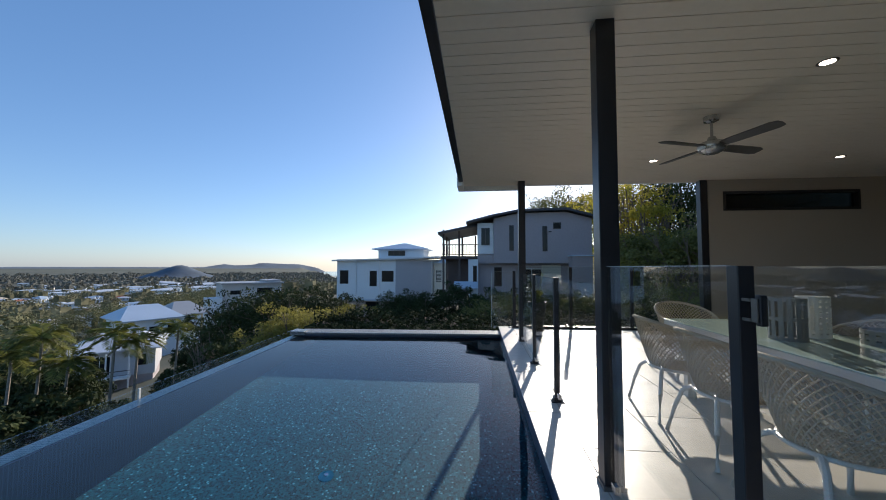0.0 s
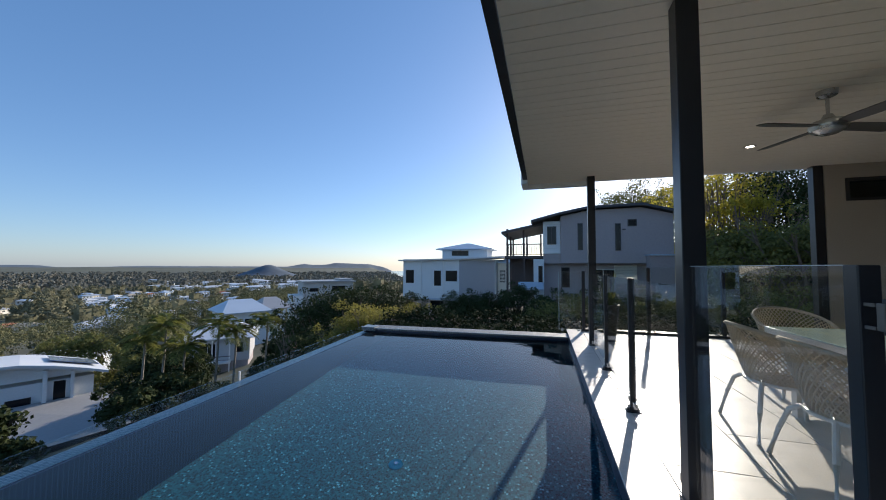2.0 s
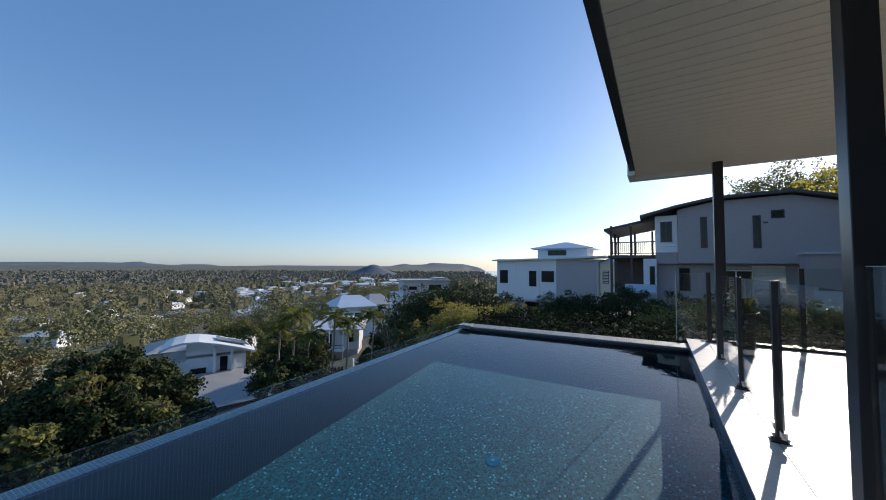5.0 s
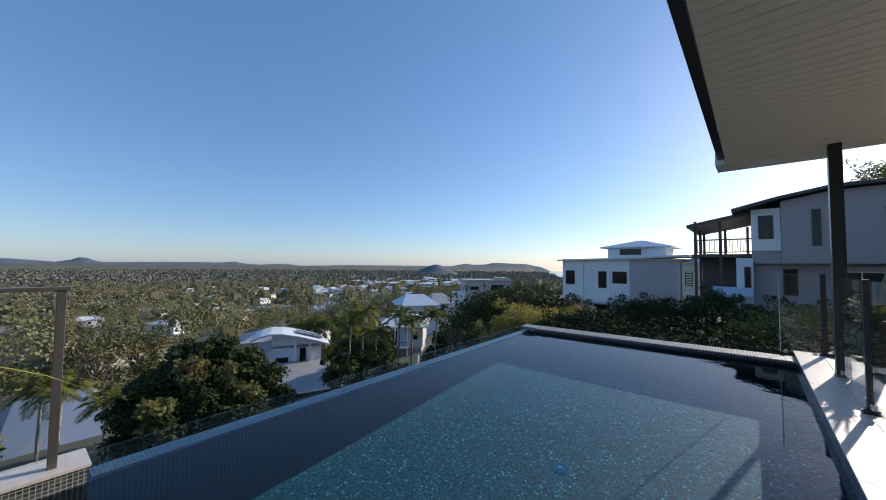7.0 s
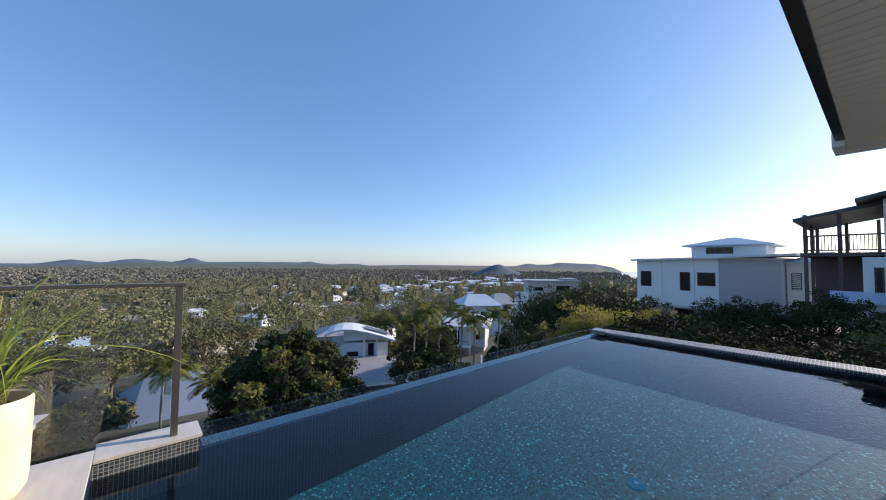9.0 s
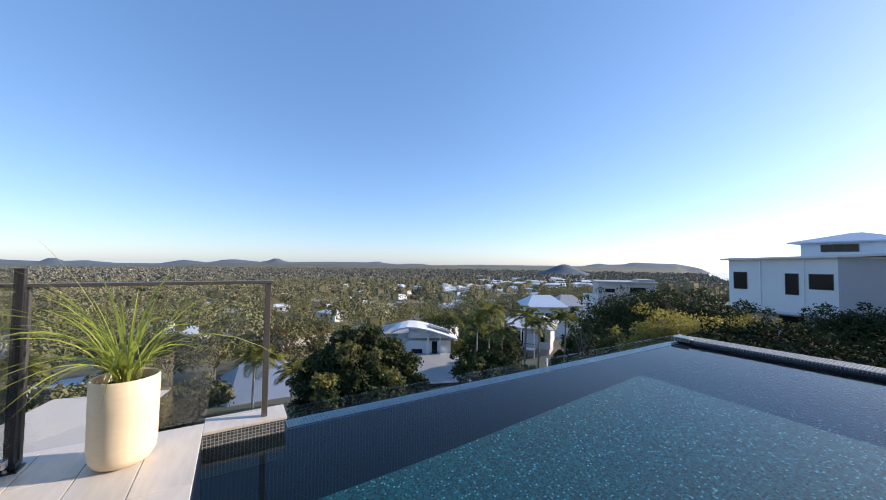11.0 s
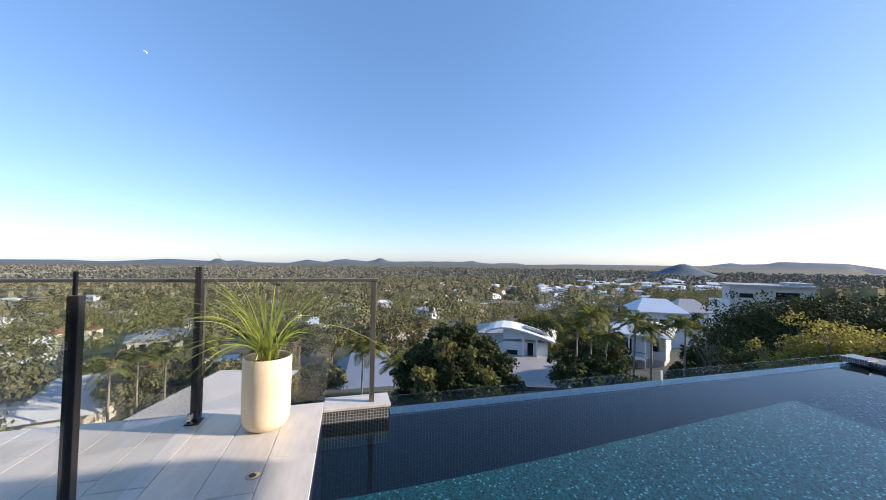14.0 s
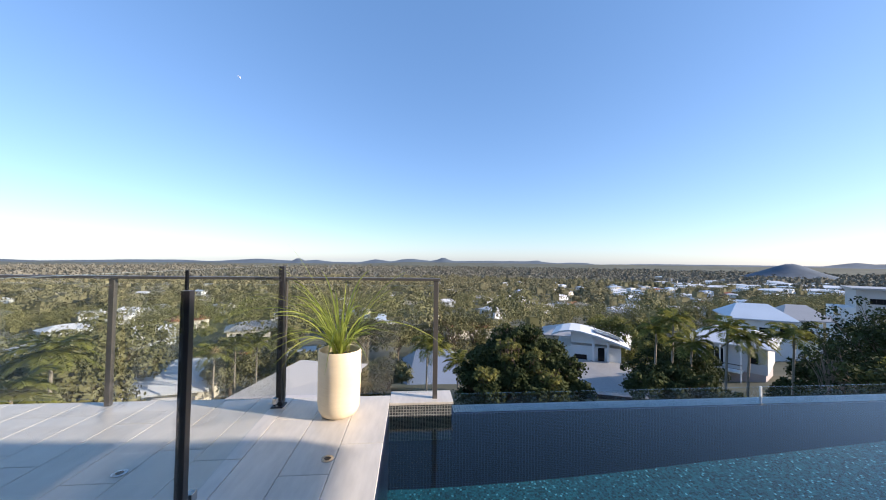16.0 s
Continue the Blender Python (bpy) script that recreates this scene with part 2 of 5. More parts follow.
DARK_TIMBER = surface("dark_stained_timber", (0.09, 0.065, 0.06), 0.6, 0, 0.2, 12, 1.0, 0.2, 0.003)
WHITE_ROOF = surface("white_metal_roof", (0.64, 0.65, 0.66), 0.45, 0.0, 0.07, 5, 0.25, 0.1, 0.004)
BLUE_ROOF = surface("pale_blue_grey_roof", (0.48, 0.56, 0.64), 0.45, 0.1, 0.08, 5, 0.25, 0.1, 0.004)
GREY_ROOF = surface("grey_metal_roof", (0.36, 0.36, 0.36), 0.5, 0.1, 0.1, 5, 0.25, 0.1, 0.004)
DARK_ROOF = surface("dark_roof_edge", (0.05, 0.05, 0.06), 0.5, 0.1, 0.1, 5, 0.5, 0.1, 0.004)
RED_ROOF = surface("terracotta_roof", (0.36, 0.13, 0.07), 0.8, 0, 0.15, 6, 0.4, 0.3, 0.02)
TAN_ROOF = surface("tan_tiled_roof", (0.42, 0.36, 0.27), 0.8, 0, 0.15, 6, 0.4, 0.3, 0.02)
SOLAR = surface("solar_cell_blue", (0.14, 0.2, 0.3), 0.12, 0.1, 0.1, 6, 1, 0.0)
FIELD = surface("dry_grass_field", (0.33, 0.28, 0.13), 0.95, 0, 0.2, 0.4, 0.02, 0.1, 0.1)
SAND = surface("beach_sand", (0.62, 0.54, 0.40), 0.95, 0, 0.1, 0.2, 0.01, 0.0)
DARK_GLASS = surface("dark_window_glass", (0.012, 0.014, 0.017), 0.12, 0.0, 0.1, 1.5, 0.3, 0.0, 0.001, 0, 0.25)
TILE = pale_timber_look("pale_porcelain_plank", (0.58, 0.54, 0.48))
GROUT = surface("grout", (0.20, 0.19, 0.17), 0.9, 0, 0.15, 60, 2, 0.2, 0.001)
CONCRETE = surface("concrete_base", (0.35, 0.34, 0.32), 0.9, 0, 0.12, 20, 0.7, 0.3, 0.003)
POT_CLAY = surface("cream_glazed_pot", (0.74, 0.62, 0.44), 0.5, 0, 0.07, 14, 2.5, 0.12, 0.002, 0, 0.4, (1, 1, 6))
SOIL = surface("potting_soil", (0.06, 0.04, 0.03), 0.95, 0, 0.3, 40, 5, 0.6, 0.01)
ROPE = surface("beige_woven_rope", (0.46, 0.39, 0.29), 0.8, 0, 0.2, 150, 6, 0.4, 0.001)
CHAIR_WHITE = surface("off_white_tube", (0.66, 0.64, 0.60), 0.35, 0, 0.05, 60, 4, 0.04, 0.0004)
SHADE_GREY = surface("grey_lantern", (0.22, 0.22, 0.215), 0.5, 0, 0.08, 40, 4, 0.1, 0.001)
SHADE_WHITE = surface("off_white_lantern", (0.68, 0.66, 0.60), 0.5, 0, 0.08, 40, 4, 0.1, 0.001)
BARK = surface("grey_brown_bark", (0.17, 0.13, 0.10), 0.9, 0, 0.3, 12, 2, 0.6, 0.02, 0, 0.2, (1, 1, 0.3))
PALE_BARK = surface("pale_palm_bark", (0.32, 0.28, 0.23), 0.85, 0, 0.25, 10, 2, 0.5, 0.01, 0, 0.2, (1, 1, 4))
MOON = surface("moon_dust", (0.50, 0.50, 0.50), 1.0, 0, 0.1, 0.1, 0.04, 0.0)
POOL_FLOOR = mosaic("teal_pool_mosaic", (0.001, 0.024, 0.04), (0.006, 0.14, 0.2), 0.02, (0.003, 0.07, 0.108), 0.5, 0.07)
POOL_WALL = mosaic("blue_pool_mosaic", (0.002, 0.004, 0.018), (0.007, 0.013, 0.046), 0.03, (0.04, 0.06, 0.11), 0.3, 0.0, 0.42)
COPING_MOSAIC = mosaic("grey_coping_mosaic", (0.035, 0.04, 0.045), (0.12, 0.13, 0.13), 0.039, (0.42, 0.42, 0.40), 0.5, 0.0, 0.41)
SMALL_MOSAIC = mosaic("small_grey_mosaic", (0.02, 0.024, 0.028), (0.085, 0.095, 0.10), 0.025, (0.38, 0.38, 0.35), 0.3, 0.0, 0.41)
WEIR_MOSAIC = mosaic("pale_weir_mosaic", (0.26, 0.36, 0.38), (0.46, 0.55, 0.56), 0.025, (0.72, 0.76, 0.75), 0.3, 0.0, 0.41)
PALE_ROOF = surface("weathered_white_roof", (0.46, 0.44, 0.42), 0.55, 0.0, 0.1, 5, 0.3, 0.1, 0.004)
# a darker, bluer grey than the other roofs
DULL_BLUE_ROOF = surface("blue_grey_steel_roof", (0.17, 0.21, 0.28), 0.5, 0.0, 0.1, 5, 0.3, 0.1, 0.004)
WATER = water_surface("pool_water", 0.09, 3.2)
CLEAR_GLASS = glass_sheet("clear_balustrade_glass", (0.965, 0.98, 0.972), 1.0, 0.004)
EDGE_GLASS = surface("polished_glass_edge", (0.55, 0.62, 0.60), 0.2, 0, 0.05, 20, 2, 0.0)
TABLE_GLASS = surface("pale_green_glass_top", (0.36, 0.46, 0.42), 0.08, 0.0, 0.05, 3, 1, 0.0, 0.001, 0, 0.7)
LAMP_LED = bpy.data.materials.new("warm_led")
LAMP_LED.use_nodes = True
LAMP_LED.node_tree.nodes["Principled BSDF"].inputs["Emission Color"].default_value = (1, 0.86, 0.66, 1)
LAMP_LED.node_tree.nodes["Principled BSDF"].inputs["Emission Strength"].default_value = 9.0
GROUND = ground_cover("scrub_ground")
LEAF_DARK = leafy("dark_glossy_leaves", (0.015, 0.025, 0.011), (0.075, 0.094, 0.033), 0.15, 0.65)
LEAF_OLIVE = leafy("olive_leaves", (0.09, 0.10, 0.035), (0.28, 0.27, 0.085), 0.4)
LEAF_GUM = leafy("gum_leaves", (0.05, 0.057, 0.027), (0.30, 0.28, 0.135), 0.12, 0.7, 0.13, 0.06)
LEAF_LOW = leafy("low_bed_leaves", (0.012, 0.02, 0.01), (0.05, 0.062, 0.024), 0.06, 1.0)
LEAF_YELLOW = leafy("yellow_green_leaves", (0.13, 0.125, 0.03), (0.36, 0.32, 0.08), 0.5)
# bright yellow imitates sun through the crown, put into the leaf colour
LEAF_BACKLIT_TINT = leafy("sunlit_yellow_leaves", (0.22, 0.20, 0.03), (0.58, 0.48, 0.07), 0.7)
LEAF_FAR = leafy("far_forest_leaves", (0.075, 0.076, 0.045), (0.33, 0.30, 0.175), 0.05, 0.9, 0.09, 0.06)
# farthest foliage: paleness and low contrast of distance haze mixed into the colour
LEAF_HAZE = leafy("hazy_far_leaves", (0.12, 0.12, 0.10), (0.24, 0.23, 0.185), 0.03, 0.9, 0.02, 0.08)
LEAF_PALM = leafy("palm_fronds", (0.05, 0.066, 0.018), (0.30, 0.30, 0.075), 0.35)
LEAF_GRASS = leafy("bright_grass_blades", (0.20, 0.26, 0.04), (0.52, 0.55, 0.14), 0.5)
TWIG = surface("bare_twig", (0.22, 0.17, 0.13), 0.9, 0, 0.2, 20, 2, 0.2)


# ---- builders ----
class Geo:
    """Collects vertices and faces of one mesh."""

    def __init__(self):
        self.v, self.f = [], []

    def add(self, vs, fs):
        k = len(self.v)
        self.v += [tuple(p) for p in vs]
        self.f += [tuple(i + k for i in f) for f in fs]
        return self

    def box(self, x0, y0, z0, x1, y1, z1, m=None):
        vs = [Vector(p) for p in ((x0, y0, z0), (x1, y0, z0), (x1, y1, z0), (x0, y1, z0), (x0, y0, z1), (x1, y0, z1), (x1, y1, z1), (x0, y1, z1))]
        if m is not None:
            vs = [m @ p for p in vs]
        return self.add(vs, [(0, 3, 2, 1), (4, 5, 6, 7), (0, 1, 5, 4), (1, 2, 6, 5), (2, 3, 7, 6), (3, 0, 4, 7)])

    def prism(self, poly, z0, z1, m=None):
        n = len(poly)
        vs = [Vector((x, y, z0)) for x, y in poly] + [Vector((x, y, z1)) for x, y in poly]
        if m is not None:
            vs = [m @ p for p in vs]
        return self.add(vs, [tuple(range(n))[::-1], tuple(range(n, 2 * n))] + [(i, (i + 1) % n, n + (i + 1) % n, n + i) for i in range(n)])

    def tube(self, pts, r, sides=8, r1=None):
        pts = [Vector(p) for p in pts]
        n = len(pts)
        rings = []
        for i, p in enumerate(pts):
            d = (pts[min(i + 1, n - 1)] - pts[max(i - 1, 0)]).normalized()
            a = d.cross(Vector((0, 0, 1)) if abs(d.z) < 0.95 else Vector((1, 0, 0))).normalized()
            b = d.cross(a)
            rad = r if r1 is None else r + (r1 - r) * i / (n - 1)
            rings += [p + rad * (math.cos(2 * math.pi * k / sides) * a + math.sin(2 * math.pi * k / sides) * b) for k in range(sides)]
        fs = []
        for i in range(n - 1):
            for k in range(sides):
                q = (k + 1) % sides
                fs.append((i * sides + k, i * sides + q, (i + 1) * sides + q, (i + 1) * sides + k))
        fs += [tuple(range(sides))[::-1], tuple(range((n - 1) * sides, n * sides))]
        return self.add(rings, fs)

    def lathe(self, profile, segs=24, at=(0, 0, 0), caps=True):
        vs, fs = [], []
        for r, z in profile:
            vs += [(at[0] + r * math.cos(2 * math.pi * k / segs), at[1] + r * math.sin(2 * math.pi * k / segs), at[2] + z) for k in range(segs)]
        for i in range(len(profile) - 1):
            for k in range(segs):
                q = (k + 1) % segs
                fs.append((i * segs + k, i * segs + q, (i + 1) * segs + q, (i + 1) * segs + k))
        if caps:
            fs += [tuple(range(segs))[::-1], tuple(range((len(profile) - 1) * segs, len(profile) * segs))]
        return self.add(vs, fs)

    def mesh(self, name, smooth=False):
        me = bpy.data.meshes.new(name)
        me.from_pydata(self.v, [], self.f)
        me.update()
        if smooth:
            me.polygons.foreach_set("use_smooth", [True] * len(me.polygons))
            me.set_sharp_from_angle(angle=radians(40))
        return me


def thing(name, m=None, label="", category="", group="", kind=""):
    ob = new(name)
    ob.empty_display_size = 0.2
    if m is not None:
        ob.matrix_basis = m
    return tagged(ob, label, category, group, kind)


def part(name, geo, material, parent=None, label="", bevel=0.0, smooth=False, m=None):
    me = geo.mesh(name, smooth) if isinstance(geo, Geo) else geo
    if not me.materials:
        me.materials.append(material)
    ob = new(name, me)
    if parent is not None:
        ob.parent = parent
    if m is not None:
        ob.matrix_basis = m
    if material is CLEAR_GLASS:
        ob.visible_shadow = False
    if bevel:
        mod = ob.modifiers.new("edge", "BEVEL")
        mod.width, mod.segments, mod.limit_method = bevel, 2, "ANGLE"
    return tagged(ob, label)


def quads(name, V):
    """A mesh of loose quads from an (n, 4, 3) array."""
    n = len(V)
    me = bpy.data.meshes.new(name)
    me.vertices.add(4 * n)
    me.vertices.foreach_set("co", np.asarray(V, dtype=np.float32).ravel())
    me.loops.add(4 * n)
    me.loops.foreach_set("vertex_index", np.arange(4 * n, dtype=np.int32))
    me.polygons.add(n)
    me.polygons.foreach_set("loop_start", np.arange(0, 4 * n, 4, dtype=np.int32))
    me.polygons.foreach_set("loop_total", np.full(n, 4, dtype=np.int32))
    me.update(calc_edges=True)
    me.validate()
    return me


def unit(a):
    return a / np.maximum(np.linalg.norm(a, axis=-1, keepdims=True), 1e-6)


def leaf_quads(P, N, size, rng, aspect=0.6):
    """Leaf-shaped quads at points P, facing about N."""
    n = len(P)
    t = unit(np.cross(N, rng.normal(size=(n, 3))))
    b = np.cross(N, t)
    s = (size * rng.uniform(0.6, 1.3, size=n))[:, None]
    a = s * t * 0.5
    c = s * b * 0.5 * aspect
    return np.stack([P - a, P - c + 0.1 * a, P + a, P + c + 0.1 * a], axis=1)


def crown_points(lobes, n, rng, jitter=0.6, hollow=0.75):
    """Points and outward directions over the shells of several lobes (x, y, z, radius, flatness)."""
    L = np.array(lobes, dtype=float)
    w = L[:, 3] ** 2
    pick = rng.choice(len(L), size=n, p=w / w.sum())
    d = unit(rng.normal(size=(n, 3)))
    d[:, 2] = np.where(d[:, 2] < -0.5, -d[:, 2], d[:, 2])
    wob = 1 + 0.22 * np.sin(d[:, 0] * 7 + pick) * np.sin(d[:, 1] * 6 + 2 * pick) + 0.12 * rng.normal(size=n)
    rad = L[pick, 3] * (hollow + (1 - hollow) * rng.random(n)) * wob
    P = L[pick, :3] + d * rad[:, None] * np.stack([np.ones(n), np.ones(n), L[pick, 4]], axis=1)
    return P, unit(d + jitter * rng.normal(size=(n, 3)))


def polar(az, dist, z):
    """A place from the terrace: degrees to the left of +y, metres, height."""
    return Vector((0.22 - dist * math.sin(radians(az)), 0.27 + dist * math.cos(radians(az)), z))


def facing(az, dist, z, turn=0.0):
    """A pose there whose x runs to the right and y away, as seen from the terrace."""
    return Matrix.Translation(polar(az, dist, z)) @ pose(0, 0, 0, 0, 0, az + turn)


HM = pose(0, 0, 0, 0, 0, -3.4)       # the house stands at a slight angle to the pool
WATER_Z, FLOOR_Z = -0.125, -1.4


def wall_x(y):
    """The pool's house-side wall."""
    return 0.651 + 0.0594 * y


# ---- land and sea ----
RISE = [(-180, -1.5), (20.6, -1.5), (22.2, -0.2), (24.9, 0.37), (27.2, 0.44), (30.2, 0.53), (31.2, 0.25), (33.4, 0.17), (34.7, 0.36), (37, -0.1), (53, -0.08), (57, -0.2), (61, -0.28), (62.4, -0.03), (64.9, -0.05),
        (66.1, -0.18), (68.6, 0.0), (69.5, 0.28), (71, 0.1), (76.9, 0.1), (83, -0.03), (84, 0.25), (84.7, 0.65), (85.5, 0.25), (86.8, -0.05), (90, 0.3), (91.5, 0.2), (93.2, -0.2), (95.9, 0.15), (98.4, -0.4), (102.3, -0.4), (104.8, -0.08),
        (106.7, -0.2), (107.2, 0.1), (107.8, 0.1), (108.4, -0.25), (113, 0.0), (118.8, -0.45), (121.7, -0.25), (126.9, -0.3), (134.3, -0.5), (150, 0.2), (180, -0.2)]
SLOPE_R = [0, 5, 10, 20, 40, 70, 120, 200, 350, 600, 1000, 2000, 5000]
SLOPE_Z = [-3.0, -3.3, -5.0, -8.0, -12.5, -18.0, -25.0, -33.0, -43.0, -51.0, -56.0, -58.0, -58.0]


def land(az, r):
    """Height of the land in a direction (degrees left of +y) at a distance."""
    az = (az + 180) % 360 - 180
    down = np.interp(r, SLOPE_R, SLOPE_Z)
    share = np.interp(az, [-180, -170, -150, 8, 18, 45, 62, 170, 180], [0.6, 0.2, 0.0, 0.05, 0.38, 0.85, 1.0, 1.0, 0.6])
    share = share + (1 - share) * np.clip((r - 90) / 500, 0, 1) * (1.0 if 5 < az < 175 else 0.6)
    up = np.interp(r, [0, 12, 34, 60, 140, 400, 5000], [-2.4, -2.4, -2.6, np.interp(az, [-12, -4], [2.5, -3.2]), np.interp(az, [-12, -4], [14, -2]), 20, -58])
    z = share * down + (1 - share) * up
    if r > 2600:
        k = np.clip((r - 2600) / 1500, 0, 1)
        z = z * (1 - k) + k * (1.3 - 4200 * math.tan(radians(np.interp(az, [90, 98], [0.26, 0.6]))))
    if r > 4200:
        e = np.interp(az, [p[0] for p in RISE], [p[1] for p in RISE])
        k = np.clip((r - 4200) / 400, 0, 1)
        z = z * (1 - k) + k * (1.3 + 4600 * math.tan(radians(e)))
    x, y = -r * math.sin(radians(az)), r * math.cos(radians(az))
    z += 56 * math.exp(-((x + 1278) ** 2 + (y - 1539) ** 2) / (2 * 82.0 ** 2)) + 9 * math.exp(-((x + 1270) ** 2 + (y - 1545) ** 2) / (2 * 30.0 ** 2))
    if r > 60:
        z += min(3.0, r / 120) * noise.noise((x * 0.006, y * 0.006, 0.3))
    coast = 16.4 + 1.8 * r / 1000
    if 900 < r < 4450 and -70 < az < coast:
        z = min(z, -60.5 - 8 * min(1, (coast - az) / 1.0))
    return float(z)


def build_land():
    azs = list(np.arange(10, 150, 0.6)) + list(np.arange(150, 370, 3.0))
    rs = [0, 3, 6, 9, 13, 18, 24, 31, 40, 50, 62, 76, 95, 120, 150, 190, 240, 300, 380, 480, 600, 750, 950, 1200, 1500, 1750, 1850, 1900, 1940, 1970, 2000, 2030, 2060, 2100, 2160, 2300,
          2600, 3000, 3400, 3800, 4200, 4300, 4450, 4600, 4850]
    g = Geo()
    for r in rs:
        g.v += [(0.0 - r * math.sin(radians(a)), r * math.cos(radians(a)), land(a, r)) for a in azs]
    n = len(azs)
    for i in range(len(rs) - 1):
        for k in range(n):
            q = (k + 1) % n
            g.f.append((i * n + k, (i + 1) * n + k, (i + 1) * n + q, i * n + q))
    ob = part("ground", g, GROUND, smooth=True)
    # far rings and the lone mount take the haze-tinted colours
    ob.data.materials.append(HAZED_HILLS)
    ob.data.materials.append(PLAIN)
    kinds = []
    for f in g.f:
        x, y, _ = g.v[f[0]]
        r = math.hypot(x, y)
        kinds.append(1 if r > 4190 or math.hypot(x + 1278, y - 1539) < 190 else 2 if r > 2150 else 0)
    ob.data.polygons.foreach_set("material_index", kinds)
    tagged(ob, "scrubby hillside and wooded coastal plain reaching the hills", "ground", kind="structure")


# Distance haze is put into these colours: bluish hills, greyed plain.
HAZED_HILLS = surface("wooded_hills", (0.085, 0.115, 0.145), 0.95, 0, 0.3, 0.03, 0.004, 0.0)
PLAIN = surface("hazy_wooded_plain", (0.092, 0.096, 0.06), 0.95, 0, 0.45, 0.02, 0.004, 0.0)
build_land()

sea = Geo().add([polar(a, r, -60.5) for r in (700, 4900) for a in (40, 10, -20, -60)], [(0, 4, 5, 1), (1, 5, 6, 2), (2, 6, 7, 3)])
SEA = surface("sea_water", (0.16, 0.21, 0.23), 0.14, 0, 0.1, 0.02, 0.003, 0.15, 3.0)
tagged(part("water", sea, SEA), "pale glaring sea along the coast", "sea", kind="structure")
beach = Geo()
for i in range(24):
    r = 1500 + i * 140
    a = 16.4 + 1.8 * r / 1000
    beach.v += [tuple(polar(a + 0.15, r, -57.2)), tuple(polar(a - 0.75, r, -60.0))]
beach.f = [(2 * i, 2 * i + 1, 2 * i + 3, 2 * i + 2) for i in range(23)]
tagged(part("beach", beach, SAND), "long pale sandy beach beside the sea", "beach", kind="structure")

moon = Geo()
moon.add([(19 * math.cos(a), 0, 19 * math.sin(a)) for a in np.linspace(radians(-50), radians(130), 16)] +
         [(9 * math.cos(a) - 2, 0, 9 * math.sin(a) + 2) for a in np.linspace(radians(130), radians(-50), 8)],
         [tuple(range(24))])
mo = part("moon", moon, MOON, m=facing(116.1, 4000, 1.3 + 4000 * math.tan(radians(24.5))) @ pose(0, 0, 0, -24, 0, 0))
tagged(mo, "pale half moon in the clear blue daytime sky", "moon", kind="structure")

# ---- pool ----
X0, Y0, Y1 = -3.0, 0.06, 7.42        # weir side, near edge, far edge


YB = 9.5                             # far basin wall, set back unseen so refracted sun reaches the floor
UNDER = 0.75                         # house-side wall set back below the terrace likewise
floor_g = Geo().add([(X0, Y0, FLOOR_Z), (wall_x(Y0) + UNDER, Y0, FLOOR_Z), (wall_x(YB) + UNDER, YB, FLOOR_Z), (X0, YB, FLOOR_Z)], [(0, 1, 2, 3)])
pool_floor = part("pool_floor", floor_g, POOL_FLOOR)
tagged(pool_floor, "teal glass mosaic floor of the swimming pool", "pool floor", kind="structure")
pool_floor.cycles.is_caustics_receiver = True


def pool_wall(name, poly, z1, label, z0=FLOOR_Z - 0.2):
    ob = part(name, Geo().prism(poly, z0, z1), POOL_WALL)
    tagged(ob, label, "pool wall", kind="structure")
    ob.cycles.is_caustics_receiver = True
    return ob


# underwater walls moved outward, clear of the refracted sun's way to the floor
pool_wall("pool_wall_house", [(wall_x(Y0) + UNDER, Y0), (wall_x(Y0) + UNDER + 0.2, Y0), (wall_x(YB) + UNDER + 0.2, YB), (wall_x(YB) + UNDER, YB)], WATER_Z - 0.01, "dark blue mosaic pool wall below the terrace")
pool_wall("waterline_house", [(wall_x(Y0), Y0), (wall_x(Y0) + 0.1, Y0), (wall_x(Y1) + 0.1, Y1), (wall_x(Y1), Y1)], -0.006, "dark blue mosaic waterline band along the terrace", WATER_Z + 0.001)
pool_wall("pool_wall_near", [(X0, Y0 - 0.2), (wall_x(Y0) + UNDER, Y0 - 0.2), (wall_x(Y0) + UNDER, Y0), (X0, Y0)], -0.012, "dark blue mosaic pool wall under the near paving")
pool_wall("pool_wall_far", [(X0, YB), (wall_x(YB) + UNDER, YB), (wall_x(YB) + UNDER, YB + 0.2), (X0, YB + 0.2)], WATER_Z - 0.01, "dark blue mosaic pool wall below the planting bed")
pool_wall("waterline_far", [(X0, Y1), (wall_x(Y1), Y1), (wall_x(Y1), Y1 + 0.1), (X0, Y1 + 0.1)], -0.086, "dark blue mosaic waterline band below the far coping", WATER_Z + 0.001)
pool_wall("pool_wall_weir", [(X0 - 0.22, Y0), (X0, Y0), (X0, YB + 0.2), (X0 - 0.22, YB + 0.2)], WATER_Z - 0.012, "blue mosaic weir wall of the infinity edge")
weir_top = part("weir_coping", Geo().box(X0 - 0.2, Y0 + 0.6, WATER_Z - 0.0115, X0 - 0.04, Y1 - 0.07, WATER_Z - 0.006), WEIR_MOSAIC)
tagged(weir_top, "pale wet mosaic along the top of the infinity edge", "coping", kind="structure")
pool_drain = thing("pool_drain", Matrix.Translation((-1.055, 3.78, FLOOR_Z)), "round blue drain cover on the pool floor", "drain")
part("cover", Geo().lathe([(0.0, 0.0), (0.075, 0.0), (0.075, 0.01), (0.055, 0.022), (0.025, 0.026), (0.0, 0.026)], 20), surface("drain_blue", (0.2, 0.8, 0.9), 0.5), pool_drain, smooth=True)
part("hub", Geo().lathe([(0.0, 0.024), (0.02, 0.024), (0.02, 0.034), (0.0, 0.034)], 12), STEEL, pool_drain)

